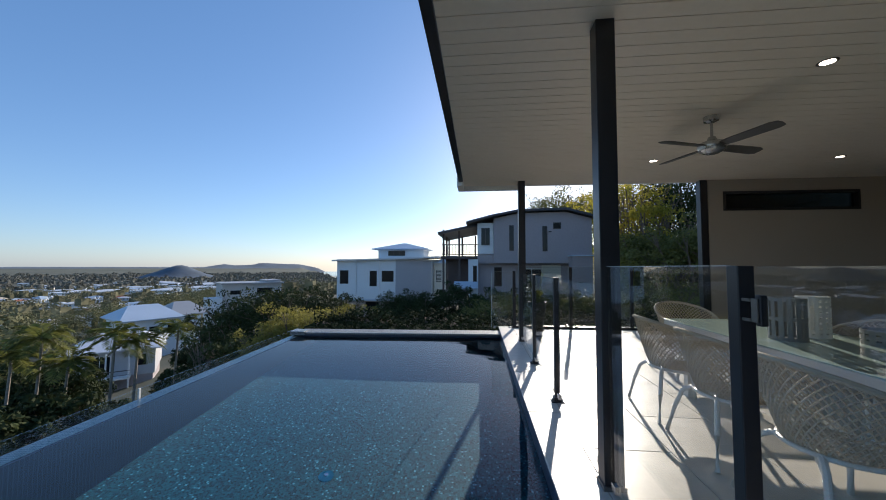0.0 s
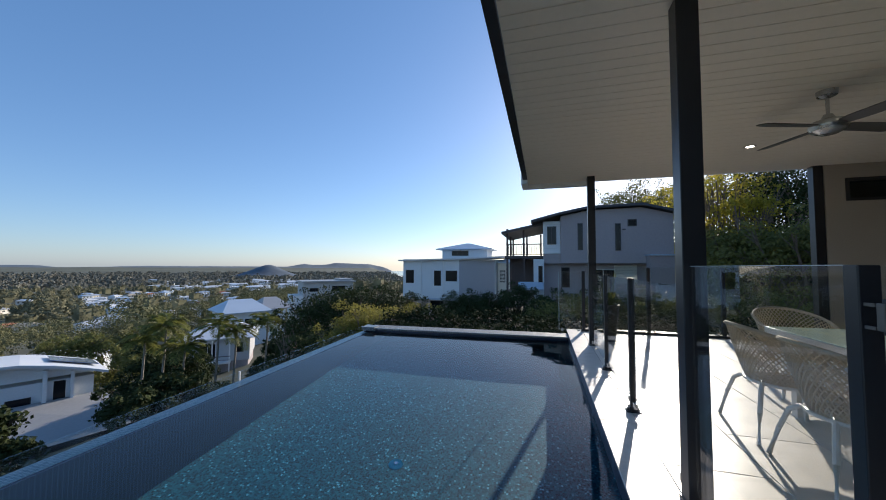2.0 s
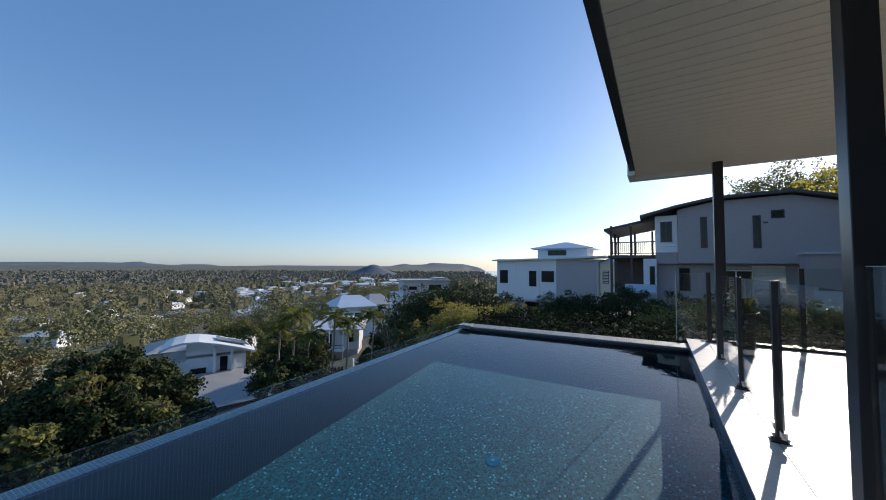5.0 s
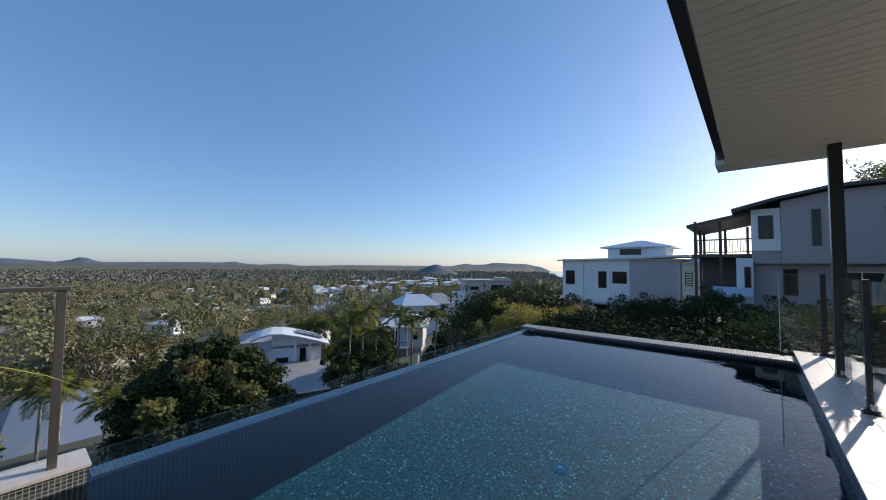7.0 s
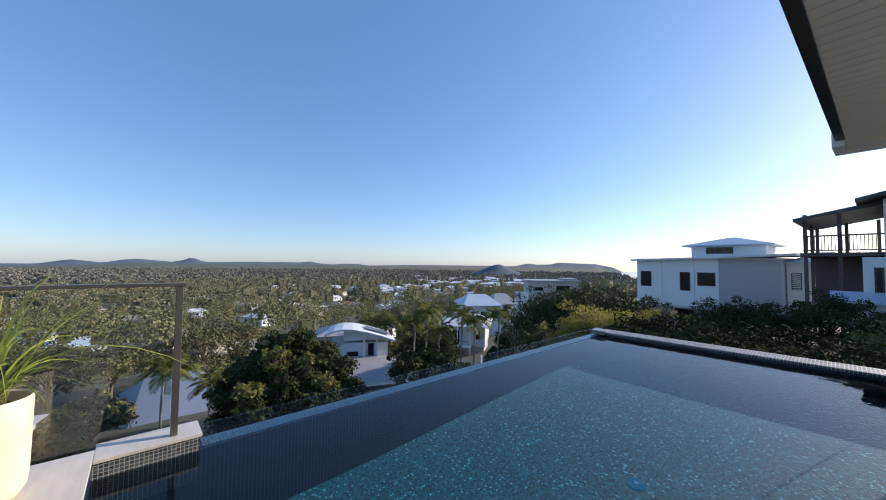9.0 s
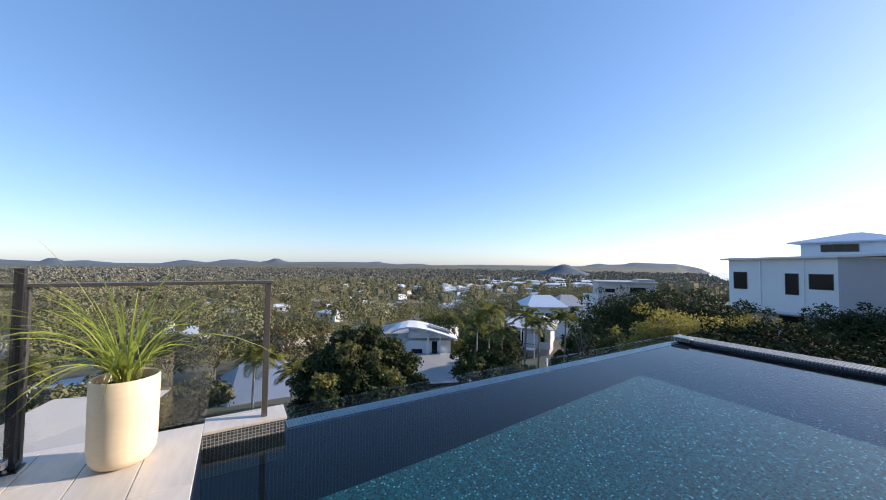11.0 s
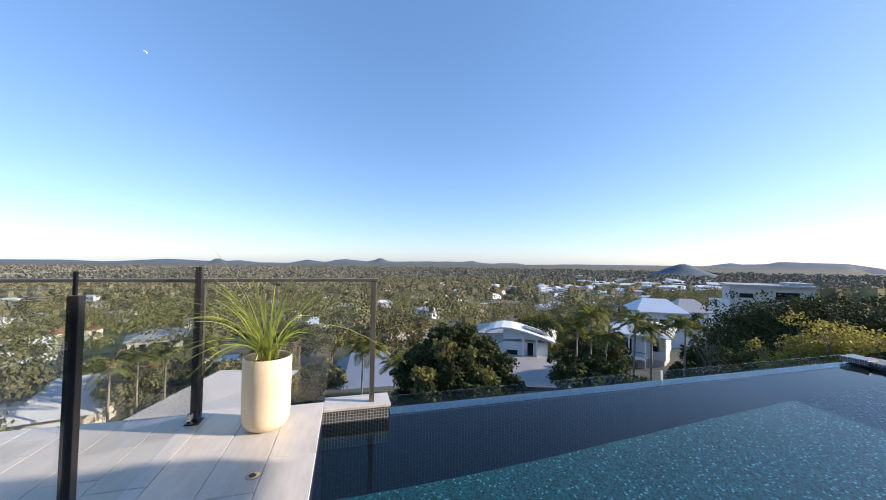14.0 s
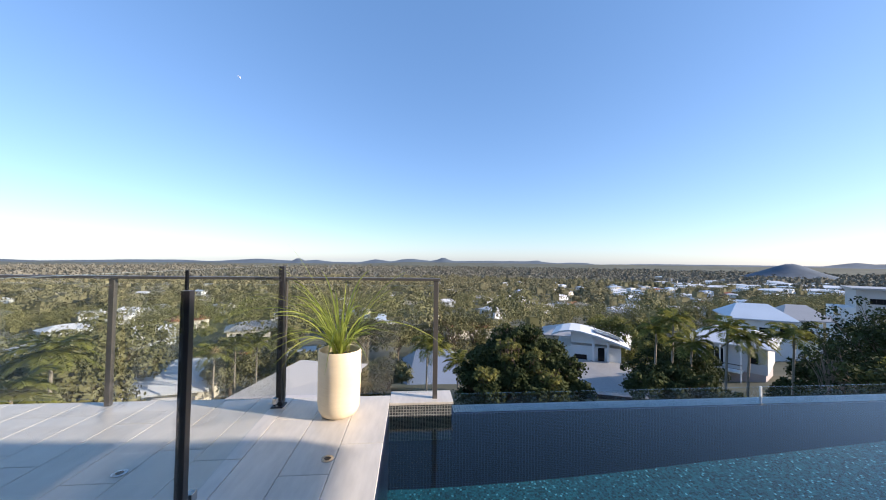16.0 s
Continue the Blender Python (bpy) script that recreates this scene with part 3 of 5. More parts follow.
# sheet extended unseen below terrace and planting bed so sunlight refracts onto the floor
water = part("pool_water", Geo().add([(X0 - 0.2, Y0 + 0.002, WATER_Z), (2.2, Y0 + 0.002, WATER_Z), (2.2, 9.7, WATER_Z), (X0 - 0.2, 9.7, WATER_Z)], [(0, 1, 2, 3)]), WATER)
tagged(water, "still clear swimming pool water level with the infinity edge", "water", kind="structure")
water.data.polygons.foreach_set("use_smooth", [True])
water.cycles.is_caustics_caster = True

# far coping, clad in grey mosaic, with a low end block at the weir
coping = part("coping_far", Geo().prism([(X0 + 0.12, Y1 - 0.03), (wall_x(Y1) + 0.02, Y1 - 0.03), (wall_x(Y1) + 0.03, Y1 + 0.38), (X0 - 0.1, Y1 + 0.38)], -0.085, -0.045), COPING_MOSAIC, bevel=0.006)
tagged(coping, "grey mosaic coping along the far end of the pool", "coping", kind="structure")
endblock = part("coping_end", Geo().prism([(X0 - 0.2, Y1 - 0.06), (X0 + 0.1, Y1 - 0.06), (X0 + 0.1, Y1 + 0.16), (X0 - 0.22, Y1 + 0.3)], -0.1, -0.025), SMALL_MOSAIC, bevel=0.006)
tagged(endblock, "pale grey mosaic end block where weir and coping meet", "coping", kind="structure")
skirt = part("pool_base", Geo().prism([(X0 - 0.18, Y0 - 3.2), (7.5, Y0 - 3.2), (7.9, Y1 + 0.4), (X0 - 0.18, Y1 + 0.4)], -9.0, FLOOR_Z - 0.22), CONCRETE)
tagged(skirt, "concrete substructure below pool and terrace", "foundation", kind="structure")

# bed slab added to hide the extended water sheet behind the coping
bed = part("garden_bed", Geo().prism([(X0 - 0.24, Y1 + 0.36), (7.0, Y1 + 0.36), (7.0, 9.9), (X0 - 0.24, 9.9)], -0.115, -0.09), SOIL)
part("retaining_wall", Geo().box(X0 - 0.24, 9.72, -2.6, 7.0, 9.88, -0.12), CONCRETE, bed)
tagged(bed, "dark planted soil bed behind the pool coping", "garden bed", kind="structure")

rng = np.random.default_rng(3)
n = 14000
bx = rng.uniform(X0 - 0.2, 6.9, n)
by = rng.uniform(Y1 + 0.42, 9.85, n)
bz = -0.09 + rng.random(n) ** 1.5 * (0.05 + 0.22 * (by > Y1 + 1.1) * (np.sin(bx * 2.3) * np.sin(by * 3.1 + bx) > 0.1))
bed_n = unit(np.stack([0 * bx, 0 * bx, 1 + 0 * bx], axis=1) + 0.7 * rng.normal(size=(n, 3)))
tagged(part("ground_cover", quads("ground_cover", leaf_quads(np.stack([bx, by, bz], axis=1), bed_n, 0.10, rng, 0.5)), LEAF_LOW), "low dark leafy ground cover behind the coping", "plants", kind="stuff")

# low glass strip outside the weir
strip = thing("weir_glass", None, "low clear glass strip outside the infinity edge", "glass strip")
for y0, y1 in ((0.64, 4.02), (4.035, Y1 + 0.05)):
    part("pane", Geo().box(X0 - 0.225, y0, WATER_Z - 0.3, X0 - 0.213, y1, -0.025), CLEAR_GLASS, strip)
part("joint", Geo().box(X0 - 0.228, 4.018, WATER_Z - 0.3, X0 - 0.21, 4.037, -0.02), surface("clear_silicone", (0.7, 0.72, 0.72), 0.4), strip, "pale silicone joint")

# ---- terrace ----
base_w = part("terrace_west", Geo().prism([(-3.12, -6.0), (wall_x(-6) - 0.01, -6.0), (wall_x(Y0) - 0.01, Y0 - 0.012), (-3.12, Y0 - 0.012)], -0.3, -0.008), GROUT)
tagged(base_w, "terrace slab with grout below pale porcelain planks", "terrace", kind="structure")
base_e = part("terrace_east", Geo().box(0.665, -6.0, -0.115, 7.9, 8.1, -0.008), GROUT, m=HM)
tagged(base_e, "covered terrace slab with grout below pale porcelain tiles", "terrace", kind="structure")
shoulder = part("coping_shoulder", Geo().prism([(-3.2, Y0 - 0.01), (-2.97, Y0 - 0.01), (-2.97, 0.63), (-3.2, 0.63)], -0.6, -0.02), SMALL_MOSAIC)
tagged(shoulder, "mosaic-clad upstand at the end of the infinity edge", "coping", kind="structure")
part("cap", Geo().prism([(-3.24, Y0 + 0.004), (-2.955, Y0 + 0.004), (-2.955, 0.645), (-3.24, 0.645)], -0.02, 0.004), TILE, shoulder, "pale porcelain capping", bevel=0.003)

# ---- roof and house walls ----
ceil = Geo()
for i in range(97):
    y = -6.0 + i * 0.1335
    ceil.box(-0.055, y + 0.004, 2.84, 7.9, y + 0.1295, 2.855)
ceil.box(-0.055, -6.0, 2.8475, 7.9, 6.95, 2.87)
tagged(part("ceiling", ceil, CEIL_PAINT, m=HM), "off-white grooved board ceiling over the terrace", "ceiling", kind="structure")
roof = thing("roof", HM, "flat roof with a black fascia and a white gutter", "roof", kind="structure")
part("roof_deck", Geo().box(-0.05, -6.0, 2.875, 8.3, 6.89, 2.93), GREY_ROOF, roof)
part("fascia", Geo().box(-0.14, -6.0, 2.835, -0.06, 6.52, 2.94), BLACK_METAL, roof, "black metal fascia", bevel=0.004)
gut = Geo().box(-0.15, 6.9, 2.79, 1.02, 6.915, 2.94).box(-0.15, 7.03, 2.79, 1.02, 7.045, 2.94).box(-0.15, 6.9, 2.77, 1.02, 7.045, 2.79).box(-0.165, 6.88, 2.77, -0.145, 7.05, 2.95)
part("gutter", gut, WHITE_PAINT, roof, "white box gutter")
part("gutter_return", Geo().box(-0.168, 6.524, 2.765, -0.062, 6.878, 2.95), WHITE_PAINT, roof, "white gutter end", bevel=0.004)
part("front_fascia", Geo().box(1.02, 6.95, 2.838, 8.3, 6.99, 2.94), WHITE_PAINT, roof)

wn_ = Geo()
WX0, WX1, WZ0, WZ1 = 4.47, 6.62, 2.29, 2.63
wn_.box(4.23, 6.8, -0.3, 7.9, 6.95, WZ0).box(4.23, 6.8, WZ1, 7.9, 6.95, 2.84).box(4.23, 6.8, WZ0, WX0, 6.95, WZ1).box(WX1, 6.8, WZ0, 7.9, 6.95, WZ1)
tagged(part("wall_north", wn_, WALL_PAINT, m=HM), "grey-beige rendered wall with a narrow high window", "wall", kind="structure")
win = thing("window_1", HM, "narrow high strip window with a black frame", "window", kind="structure")
fr = Geo().box(WX0, 6.79, WZ0, WX1, 6.9, WZ0 + 0.045).box(WX0, 6.79, WZ1 - 0.045, WX1, 6.9, WZ1).box(WX0, 6.79, WZ0 + 0.045, WX0 + 0.045, 6.9, WZ1 - 0.045).box(WX1 - 0.045, 6.79, WZ0 + 0.045, WX1, 6.9, WZ1 - 0.045)
part("window_frame", fr, BLACK_METAL, win)
part("pane", Geo().box(WX0 + 0.045, 6.86, WZ0 + 0.045, WX1 - 0.045, 6.87, WZ1 - 0.045), glass_sheet("tinted_window", (0.05, 0.06, 0.06), 1.0), win)
tagged(part("wall_east", Geo().box(7.9, -6.0, -0.3, 8.05, 6.95, 2.84), WALL_PAINT, m=HM), "grey-beige rendered house wall", "wall", kind="structure")
tagged(part("wall_south", Geo().box(0.9, -6.15, -0.3, 8.05, -6.0, 2.84), WALL_PAINT, m=HM), "grey-beige rendered house wall closing the terrace", "wall", kind="structure")


def column(x, y, w, label):
    c = thing("column", HM @ Matrix.Translation((x, y, 0)), label, "column", "roof columns", "structure")
    part("shaft", Geo().box(-w / 2, -w / 2, 0, w / 2, w / 2, 2.84), BLACK_METAL, c, bevel=0.004)
    part("base_flashing", Geo().box(-w / 2 - 0.008, -w / 2 - 0.008, 0.0, w / 2 + 0.008, w / 2 + 0.008, 0.03), GREY_METAL, c)
    return c


column(0.987, 2.575, 0.114, "black square steel column carrying the terrace roof")
column(0.985, 6.62, 0.118, "black square steel column carrying the terrace roof")
column(4.16, 6.86, 0.12, "black square steel column beside the rendered wall")


# ---- balustrades ----
def glass_post(m, h, label, flange=True, w=0.05):
    p = thing("balustrade_post", m, label, "post", "balustrade posts")
    part("upright", Geo().box(-w / 2, -w / 2, 0.0, w / 2, w / 2, h), BLACK_METAL, p, bevel=0.003)
    if flange:
        part("base_plate", Geo().box(-0.06, -0.05, 0.0, 0.06, 0.05, 0.014).box(-0.035, -0.035, 0.014, 0.035, 0.035, 0.05), BLACK_METAL, p, bevel=0.003)
        for sx in (-0.048, 0.048):
            part("bolt", Geo().lathe([(0.0, 0.014), (0.011, 0.014), (0.011, 0.034), (0.0, 0.034)], 6, (sx, 0, 0)), STEEL, p)
    return p


def panel(m, length, z0, z1, label, edge=True):
    g = thing("glass_panel", m, label, "glass panel", "balustrade glass")
    part("pane", Geo().box(0.0, -0.006, z0, length, 0.006, z1), CLEAR_GLASS, g)
    if edge:
        part("polished_edge", Geo().box(0.0, -0.0055, z1 + 0.0005, length, 0.0055, z1 + 0.003), EDGE_GLASS, g)
    for k in (0.06, length - 0.06):
        part("clamp", Geo().box(k - 0.025, -0.018, z0 - 0.02, k + 0.025, 0.018, z0 + 0.03), STEEL, g, bevel=0.003)
    return g


for y in (3.87, 5.19):
    glass_post(HM @ Matrix.Translation((0.965, y, 0)), 1.2, "slim black metal glass fence post bolted to the tiles")
for x, h in ((0.98, 1.22), (2.16, 1.3), (3.39, 1.3)):
    glass_post(HM @ Matrix.Translation((x, 7.95, 0)), h, "black metal balustrade post at the terrace edge", w=0.06)
for a, b in ((2.62, 3.83), (3.91, 5.15), (5.23, 6.52)):
    panel(HM @ pose(0.965, a, 0, 0, 0, 90), b - a, 0.08, 1.19, "clear frameless pool fence glass panel", False)
corner_panel = panel(HM @ pose(0.5, 7.95, 0), 0.44, 0.0, 1.2, "clear frameless glass panel beside the pool coping")
part("side_edge", Geo().box(-0.003, -0.0055, 0.0, -0.0005, 0.0055, 1.2).box(-0.002, -0.008, 0.0, 0.006, -0.0065, 1.2), EDGE_GLASS, corner_panel)
for a, b in ((1.02, 2.12), (2.2, 3.35), (3.43, 4.1)):
    panel(HM @ pose(a, 7.95, 0), b - a, 0.05, 1.31, "clear glass panel of the terrace balustrade")
part("kerb", Geo().box(1.0, 7.9, 0.0, 7.9, 8.05, 0.05), BLACK_METAL, m=HM)
tagged(bpy.data.objects["kerb"], "low black metal channel under the glass balustrade", "channel", kind="structure")

# gate post, latch and near glass
panel(HM @ pose(0.965, 1.51, 0, 0, 0, 90), 0.99, 0.06, 1.303, "clear glass panel between column and gate post")
gate_post = glass_post(HM @ Matrix.Translation((0.965, 1.465, 0)), 1.305, "thick black gate post with a steel latch", True, 0.046)
gate = thing("pool_gate", HM @ pose(0.965, 1.405, 0, 0, 0, -90), "frameless glass pool gate with a black latch", "gate")
part("pane", Geo().box(0.0, -0.006, 0.06, 0.95, 0.006, 1.303), CLEAR_GLASS, gate)
part("latch", Geo().box(0.004, -0.011, 1.14, 0.022, 0.011, 1.225), BLACK_METAL, gate, "black magnetic latch", bevel=0.004)
part("latch_plate", Geo().box(0.0, -0.018, 1.15, 0.02, -0.0125, 1.215), GREY_METAL, gate, "steel latch plate", bevel=0.002)
for z in (1.15, 1.205):
    part("bracket", Geo().box(-0.034, -0.017, z, -0.004, -0.012, z + 0.008), GREY_METAL, gate, "steel latch bracket")

# west balustrade: outer handrail fence and the cross fence with its gate stop
rail = thing("handrail_fence", None, "glass balustrade with a flat grey handrail at the terrace edge", "balustrade")
part("handrail", Geo().box(-3.085, -6.0, 1.105, -3.025, 0.52, 1.13), GREY_METAL, rail, bevel=0.004)
for y in (0.48, -0.905, -2.36, -3.7, -5.0):
    part("post", Geo().box(-3.075, y - 0.022, 0.0, -3.035, y + 0.022, 1.105), GREY_METAL, rail, bevel=0.003)
for a, b in ((0.45, -0.875), (-0.935, -2.24), (-2.3, -3.57), (-3.63, -4.97)):
    part("pane", Geo().box(-3.06, b, 0.06, -3.05, a, 1.06), CLEAR_GLASS, rail)
glass_post(Matrix.Translation((-2.964, -0.9, 0)), 1.23, "black metal fence post bolted to the terrace beside the pot", w=0.045)
near_post = glass_post(Matrix.Translation((-1.57, -0.845, 0)), 1.135, "black metal fence post with a thin glass edge above it", True, 0.042)
part("glass_edge", Geo().box(-0.006, -0.012, 1.136, 0.006, 0.0, 1.235), DARK_GLASS, near_post)
panel(pose(-2.93, -0.9, 0, 0, 0, 2.2), 1.33, 0.08, 1.235, "clear frameless glass panel across the terrace", False)
panel(pose(-1.54, -0.845, 0, 0, 0, 0.9), 1.2, 0.08, 1.235, "clear frameless glass panel across the terrace", False)

# ---- pot and drains ----
pot = thing("plant_pot", Matrix.Translation((-2.765, -0.345, 0.004)), "tall cream ceramic pot with a wavy rim on the terrace", "plant pot")
part("body", Geo().lathe([(0.0, 0.0), (0.11, 0.0), (0.142, 0.018), (0.165, 0.06), (0.172, 0.12), (0.174, 0.35), (0.175, 0.535), (0.17, 0.542), (0.162, 0.535), (0.158, 0.47), (0.0, 0.47)], 40), POT_CLAY, pot, smooth=True)
part("soil", Geo().lathe([(0.0, 0.471), (0.157, 0.471), (0.1, 0.5), (0.0, 0.51)], 24), SOIL, pot)


def blades(n, length, rng, spread=1.0, width=0.014, around=None):
    V = []
    for i in range(n):
        a, lean, ln = rng.uniform(0, 6.283), min(1.12, rng.uniform(0.3, 1.3) * spread), length * rng.uniform(0.6, 1.25)
        if around is not None:
            a, lean = around + rng.uniform(-0.55, 0.55), rng.uniform(0.75, 1.0)
        d = np.array([math.cos(a), math.sin(a)])
        tw = rng.uniform(-1.0, 1.0)
        s = np.array([-d[1] * math.cos(tw), d[0] * math.cos(tw), math.sin(tw)])
        base = np.array([*(d * rng.uniform(0, 0.07)), 0.0])
        prev = None
        for k in range(9):
            u = k / 8
            out = ln * (0.75 * lean * u ** 1.6 + 0.08 * u)
            up = ln * (u * (1 - 0.15 * lean) - 0.62 * lean ** 1.5 * u ** 2.6)
            c = base + np.array([*(d * out), up])
            w = width * (1 - u) ** 0.6 * (0.6 + 0.4 * min(1, 3 * u)) * 0.5
            edge = (c - s * w, c + s * w)
            if prev is not None:
                V.append([prev[0], edge[0], edge[1], prev[1]])
            prev = edge
    return quads("blades", np.array(V))


rng = np.random.default_rng(5)
tuft = thing("potted_grass", Matrix.Translation((-2.765, -0.345, 0.49)), "spiky green strap-leaf plant growing in the pot", "plant")
part("leaves", blades(60, 0.72, rng, 0.95, 0.017), LEAF_GRASS, tuft)
part("long_leaves", blades(8, 1.15, rng, 1.0, 0.02, -1.62), LEAF_GRASS, tuft)
part("arching_leaves", blades(26, 0.98, rng, 1.2, 0.017), LEAF_GRASS, tuft)
planter = thing("planter", HM @ Matrix.Translation((1.32, 7.08, 0.004)), "tall dark tapered planter on the terrace beside the balustrade", "planter")
part("body", Geo().lathe([(0.0, 0.0), (0.085, 0.0), (0.09, 0.01), (0.16, 0.62), (0.165, 0.64), (0.155, 0.64), (0.15, 0.58), (0.0, 0.58)], 28), surface("dark_glazed_clay", (0.05, 0.048, 0.05), 0.4, 0, 0.12, 20, 3, 0.1, 0.001), planter, smooth=True)
part("rim", Geo().tube([(0.163 * math.cos(t), 0.163 * math.sin(t), 0.635) for t in np.linspace(0, 2 * math.pi, 29)], 0.009, 6), GREY_METAL, planter, "pale worn rim", smooth=True)
part("soil", Geo().lathe([(0.0, 0.582), (0.148, 0.582), (0.0, 0.6)], 20), SOIL, planter)
spiky = thing("spiky_plant", HM @ Matrix.Translation((1.32, 7.08, 0.6)), "dark green sword-leaf plant growing in the planter", "plant")
part("leaves", blades(34, 0.5, rng, 0.85, 0.035), LEAF_PALM, spiky)
part("upright_leaves", blades(14, 0.62, rng, 0.5, 0.035), LEAF_PALM, spiky)
for x, y in ((-2.1, -0.28), (-2.03, -1.47)):
    d = thing("floor_drain", Matrix.Translation((x, y, 0.004)), "round steel floor drain set in the terrace tiles", "drain", "terrace drains")
    part("ring", Geo().lathe([(0.02, 0.0), (0.04, 0.0), (0.04, 0.004), (0.021, 0.005), (0.02, 0.0)], 28, (0, 0, 0), False), STEEL, d, smooth=True)
    part("grate", Geo().lathe([(0.0, 0.0), (0.021, 0.0), (0.021, 0.002), (0.0, 0.003)], 20), BLACK_METAL, d)

# ---- ceiling fan and downlights ----
fan = thing("ceiling_fan", HM @ pose(2.58, 4.08, 2.84, 0, 0, 18), "brushed steel four-blade ceiling fan", "ceiling fan")
part("canopy", Geo().lathe([(0.0, 0.0), (0.07, 0.0), (0.065, -0.045), (0.03, -0.06), (0.0, -0.06)][::-1], 24), STEEL, fan, smooth=True)
part("rod", Geo().lathe([(0.0, -0.24), (0.013, -0.24), (0.013, -0.05), (0.0, -0.05)], 12), STEEL, fan)
part("motor", Geo().lathe([(0.0, -0.38), (0.06, -0.38), (0.115, -0.35), (0.13, -0.31), (0.12, -0.275), (0.05, -0.25), (0.03, -0.21), (0.0, -0.21)], 28), STEEL, fan, smooth=True)
blade = Geo()
bl = [(0.11, -0.045), (0.2, -0.06), (0.55, -0.065), (0.605, -0.045), (0.615, 0.0), (0.605, 0.05), (0.55, 0.065), (0.2, 0.055), (0.11, 0.04)]
blade.prism(bl, -0.004, 0.004, pose(0, 0, 0, -12, 0, 0))
blade_me = blade.mesh("blade")
for k in range(4):
    part("blade", blade_me, GREY_METAL, fan, m=pose(0, 0, -0.31, 0, 0, 90 * k))
for x, y in ((2.81, 3.15), (2.73, 5.56), (5.2, 3.3), (5.2, 5.6)):
    dl = thing("downlight", HM @ Matrix.Translation((x, y, 2.84)), "small round recessed downlight, lit", "downlight", "ceiling downlights")
    part("trim_ring", Geo().lathe([(0.045, -0.004), (0.062, -0.002), (0.062, 0.0), (0.045, 0.0), (0.045, -0.004)], 24, (0, 0, 0), False), GREY_METAL, dl)
    part("lens", Geo().lathe([(0.0, -0.003), (0.045, -0.003), (0.045, 0.0), (0.0, 0.0)], 24), LAMP_LED, dl)

# ---- dining set ----
table = thing("dining_table", HM @ Matrix.Translation((2.75, 3.05, 0)), "long outdoor dining table with pale green glass top, white frame", "table")
part("tabletop", Geo().box(-0.5, -1.4, 0.728, 0.5, 1.4, 0.738), TABLE_GLASS, table, "pale green glass top", bevel=0.003)
part("apron", Geo().box(-0.5, -1.4, 0.67, 0.5, -1.36, 0.727).box(-0.5, 1.36, 0.67, 0.5, 1.4, 0.727).box(-0.5, -1.36, 0.67, -0.46, 1.36, 0.727).box(0.46, -1.36, 0.67, 0.5, 1.36, 0.727), CHAIR_WHITE, table, bevel=0.004)
leg_me = Geo().box(-0.035, -0.035, 0, 0.035, 0.035, 0.67).mesh("leg")
for sx in (-1, 1):
    for sy in (-1, 1):
        part("leg", leg_me, CHAIR_WHITE, table, m=pose(0.42 * sx, 1.1 * sy, 0))


def build_chair():
    """Tub chair: tube frame and a lattice of rope; it faces +x."""
    c = thing("tub_chair", HM, "off-white tube chair with an open beige rope-weave shell", "chair", "chairs round the table")

    def shell(a, v):
        # a: angle round the back, v: 0 at the seat, 1 at the rim
        hgt = 0.40 + v * (0.20 + 0.24 * max(0.0, math.cos(a * 0.62)) ** 1.2)
        rad = 0.19 + 0.115 * v ** 0.8
        return Vector((-rad * math.cos(a) * 1.08 + 0.02, rad * math.sin(a) * 1.04, hgt))

    A = 2.05
    part("rim", Geo().tube([shell(A * (-1 + 2 * i / 28), 1.0) for i in range(29)], 0.016, 8), ROPE, c, smooth=True)
    w = Geo()
    n = 34
    for s in (-1, 1):
        for i in range(-8, n + 9):
            pts = []
            for k in range(9):
                v = k / 8
                a = A * (-1 + 2 * (i + s * 4.5 * (v - 0.5) * 2) / n)
                if -A <= a <= A:
                    pts.append(shell(a, v) + Vector((0, 0, 0)))
            if len(pts) > 1:
                w.tube(pts, 0.0046, 4)
    part("woven_back", w, ROPE, c, "open lattice of beige rope")
    seat = Geo()
    for i in range(15):
        o = -0.21 + 0.03 * i
        h = math.sqrt(max(0.0, 0.225 ** 2 - o * o))
        if h > 0.03:
            seat.tube([(o + 0.03, -h, 0.40), (o + 0.03, 0, 0.39), (o + 0.03, h, 0.40)], 0.0045, 4)
            seat.tube([(-h + 0.03, o, 0.402), (0.03, o, 0.393), (h + 0.03, o, 0.402)], 0.0045, 4)
    part("woven_seat", seat, ROPE, c)
    part("seat_ring", Geo().tube([(0.03 + 0.23 * math.cos(t), 0.23 * math.sin(t), 0.40) for t in np.linspace(0, 2 * math.pi, 29)], 0.012, 8), CHAIR_WHITE, c, smooth=True)
    for sx in (-1, 1):
        pts = []
        for i in range(13):
            u = -1 + i / 6
            pts.append((0.03 + sx * (0.15 + 0.16 * min(1, abs(u)) ** 1.5), 0.29 * u, 0.395 if abs(u) < 0.55 else 0.395 * (1 - ((abs(u) - 0.55) / 0.45) ** 1.6) + 0.005))
        part("leg", Geo().tube(pts, 0.016, 8), CHAIR_WHITE, c, "bent off-white tube leg pair", smooth=True)
    return c


chair = build_chair()
chair.matrix_basis = HM @ pose(1.98, 3.76, 0.004, 0, 0, 0)
for x, y, turn in ((1.98, 3.06, 0), (1.98, 2.34, 0), (2.75, 4.95, -90), (3.55, 3.7, 180), (3.55, 3.0, 180), (3.55, 2.3, 180)):
    copy_thing(chair, HM @ pose(x, y, 0.004, 0, 0, turn))


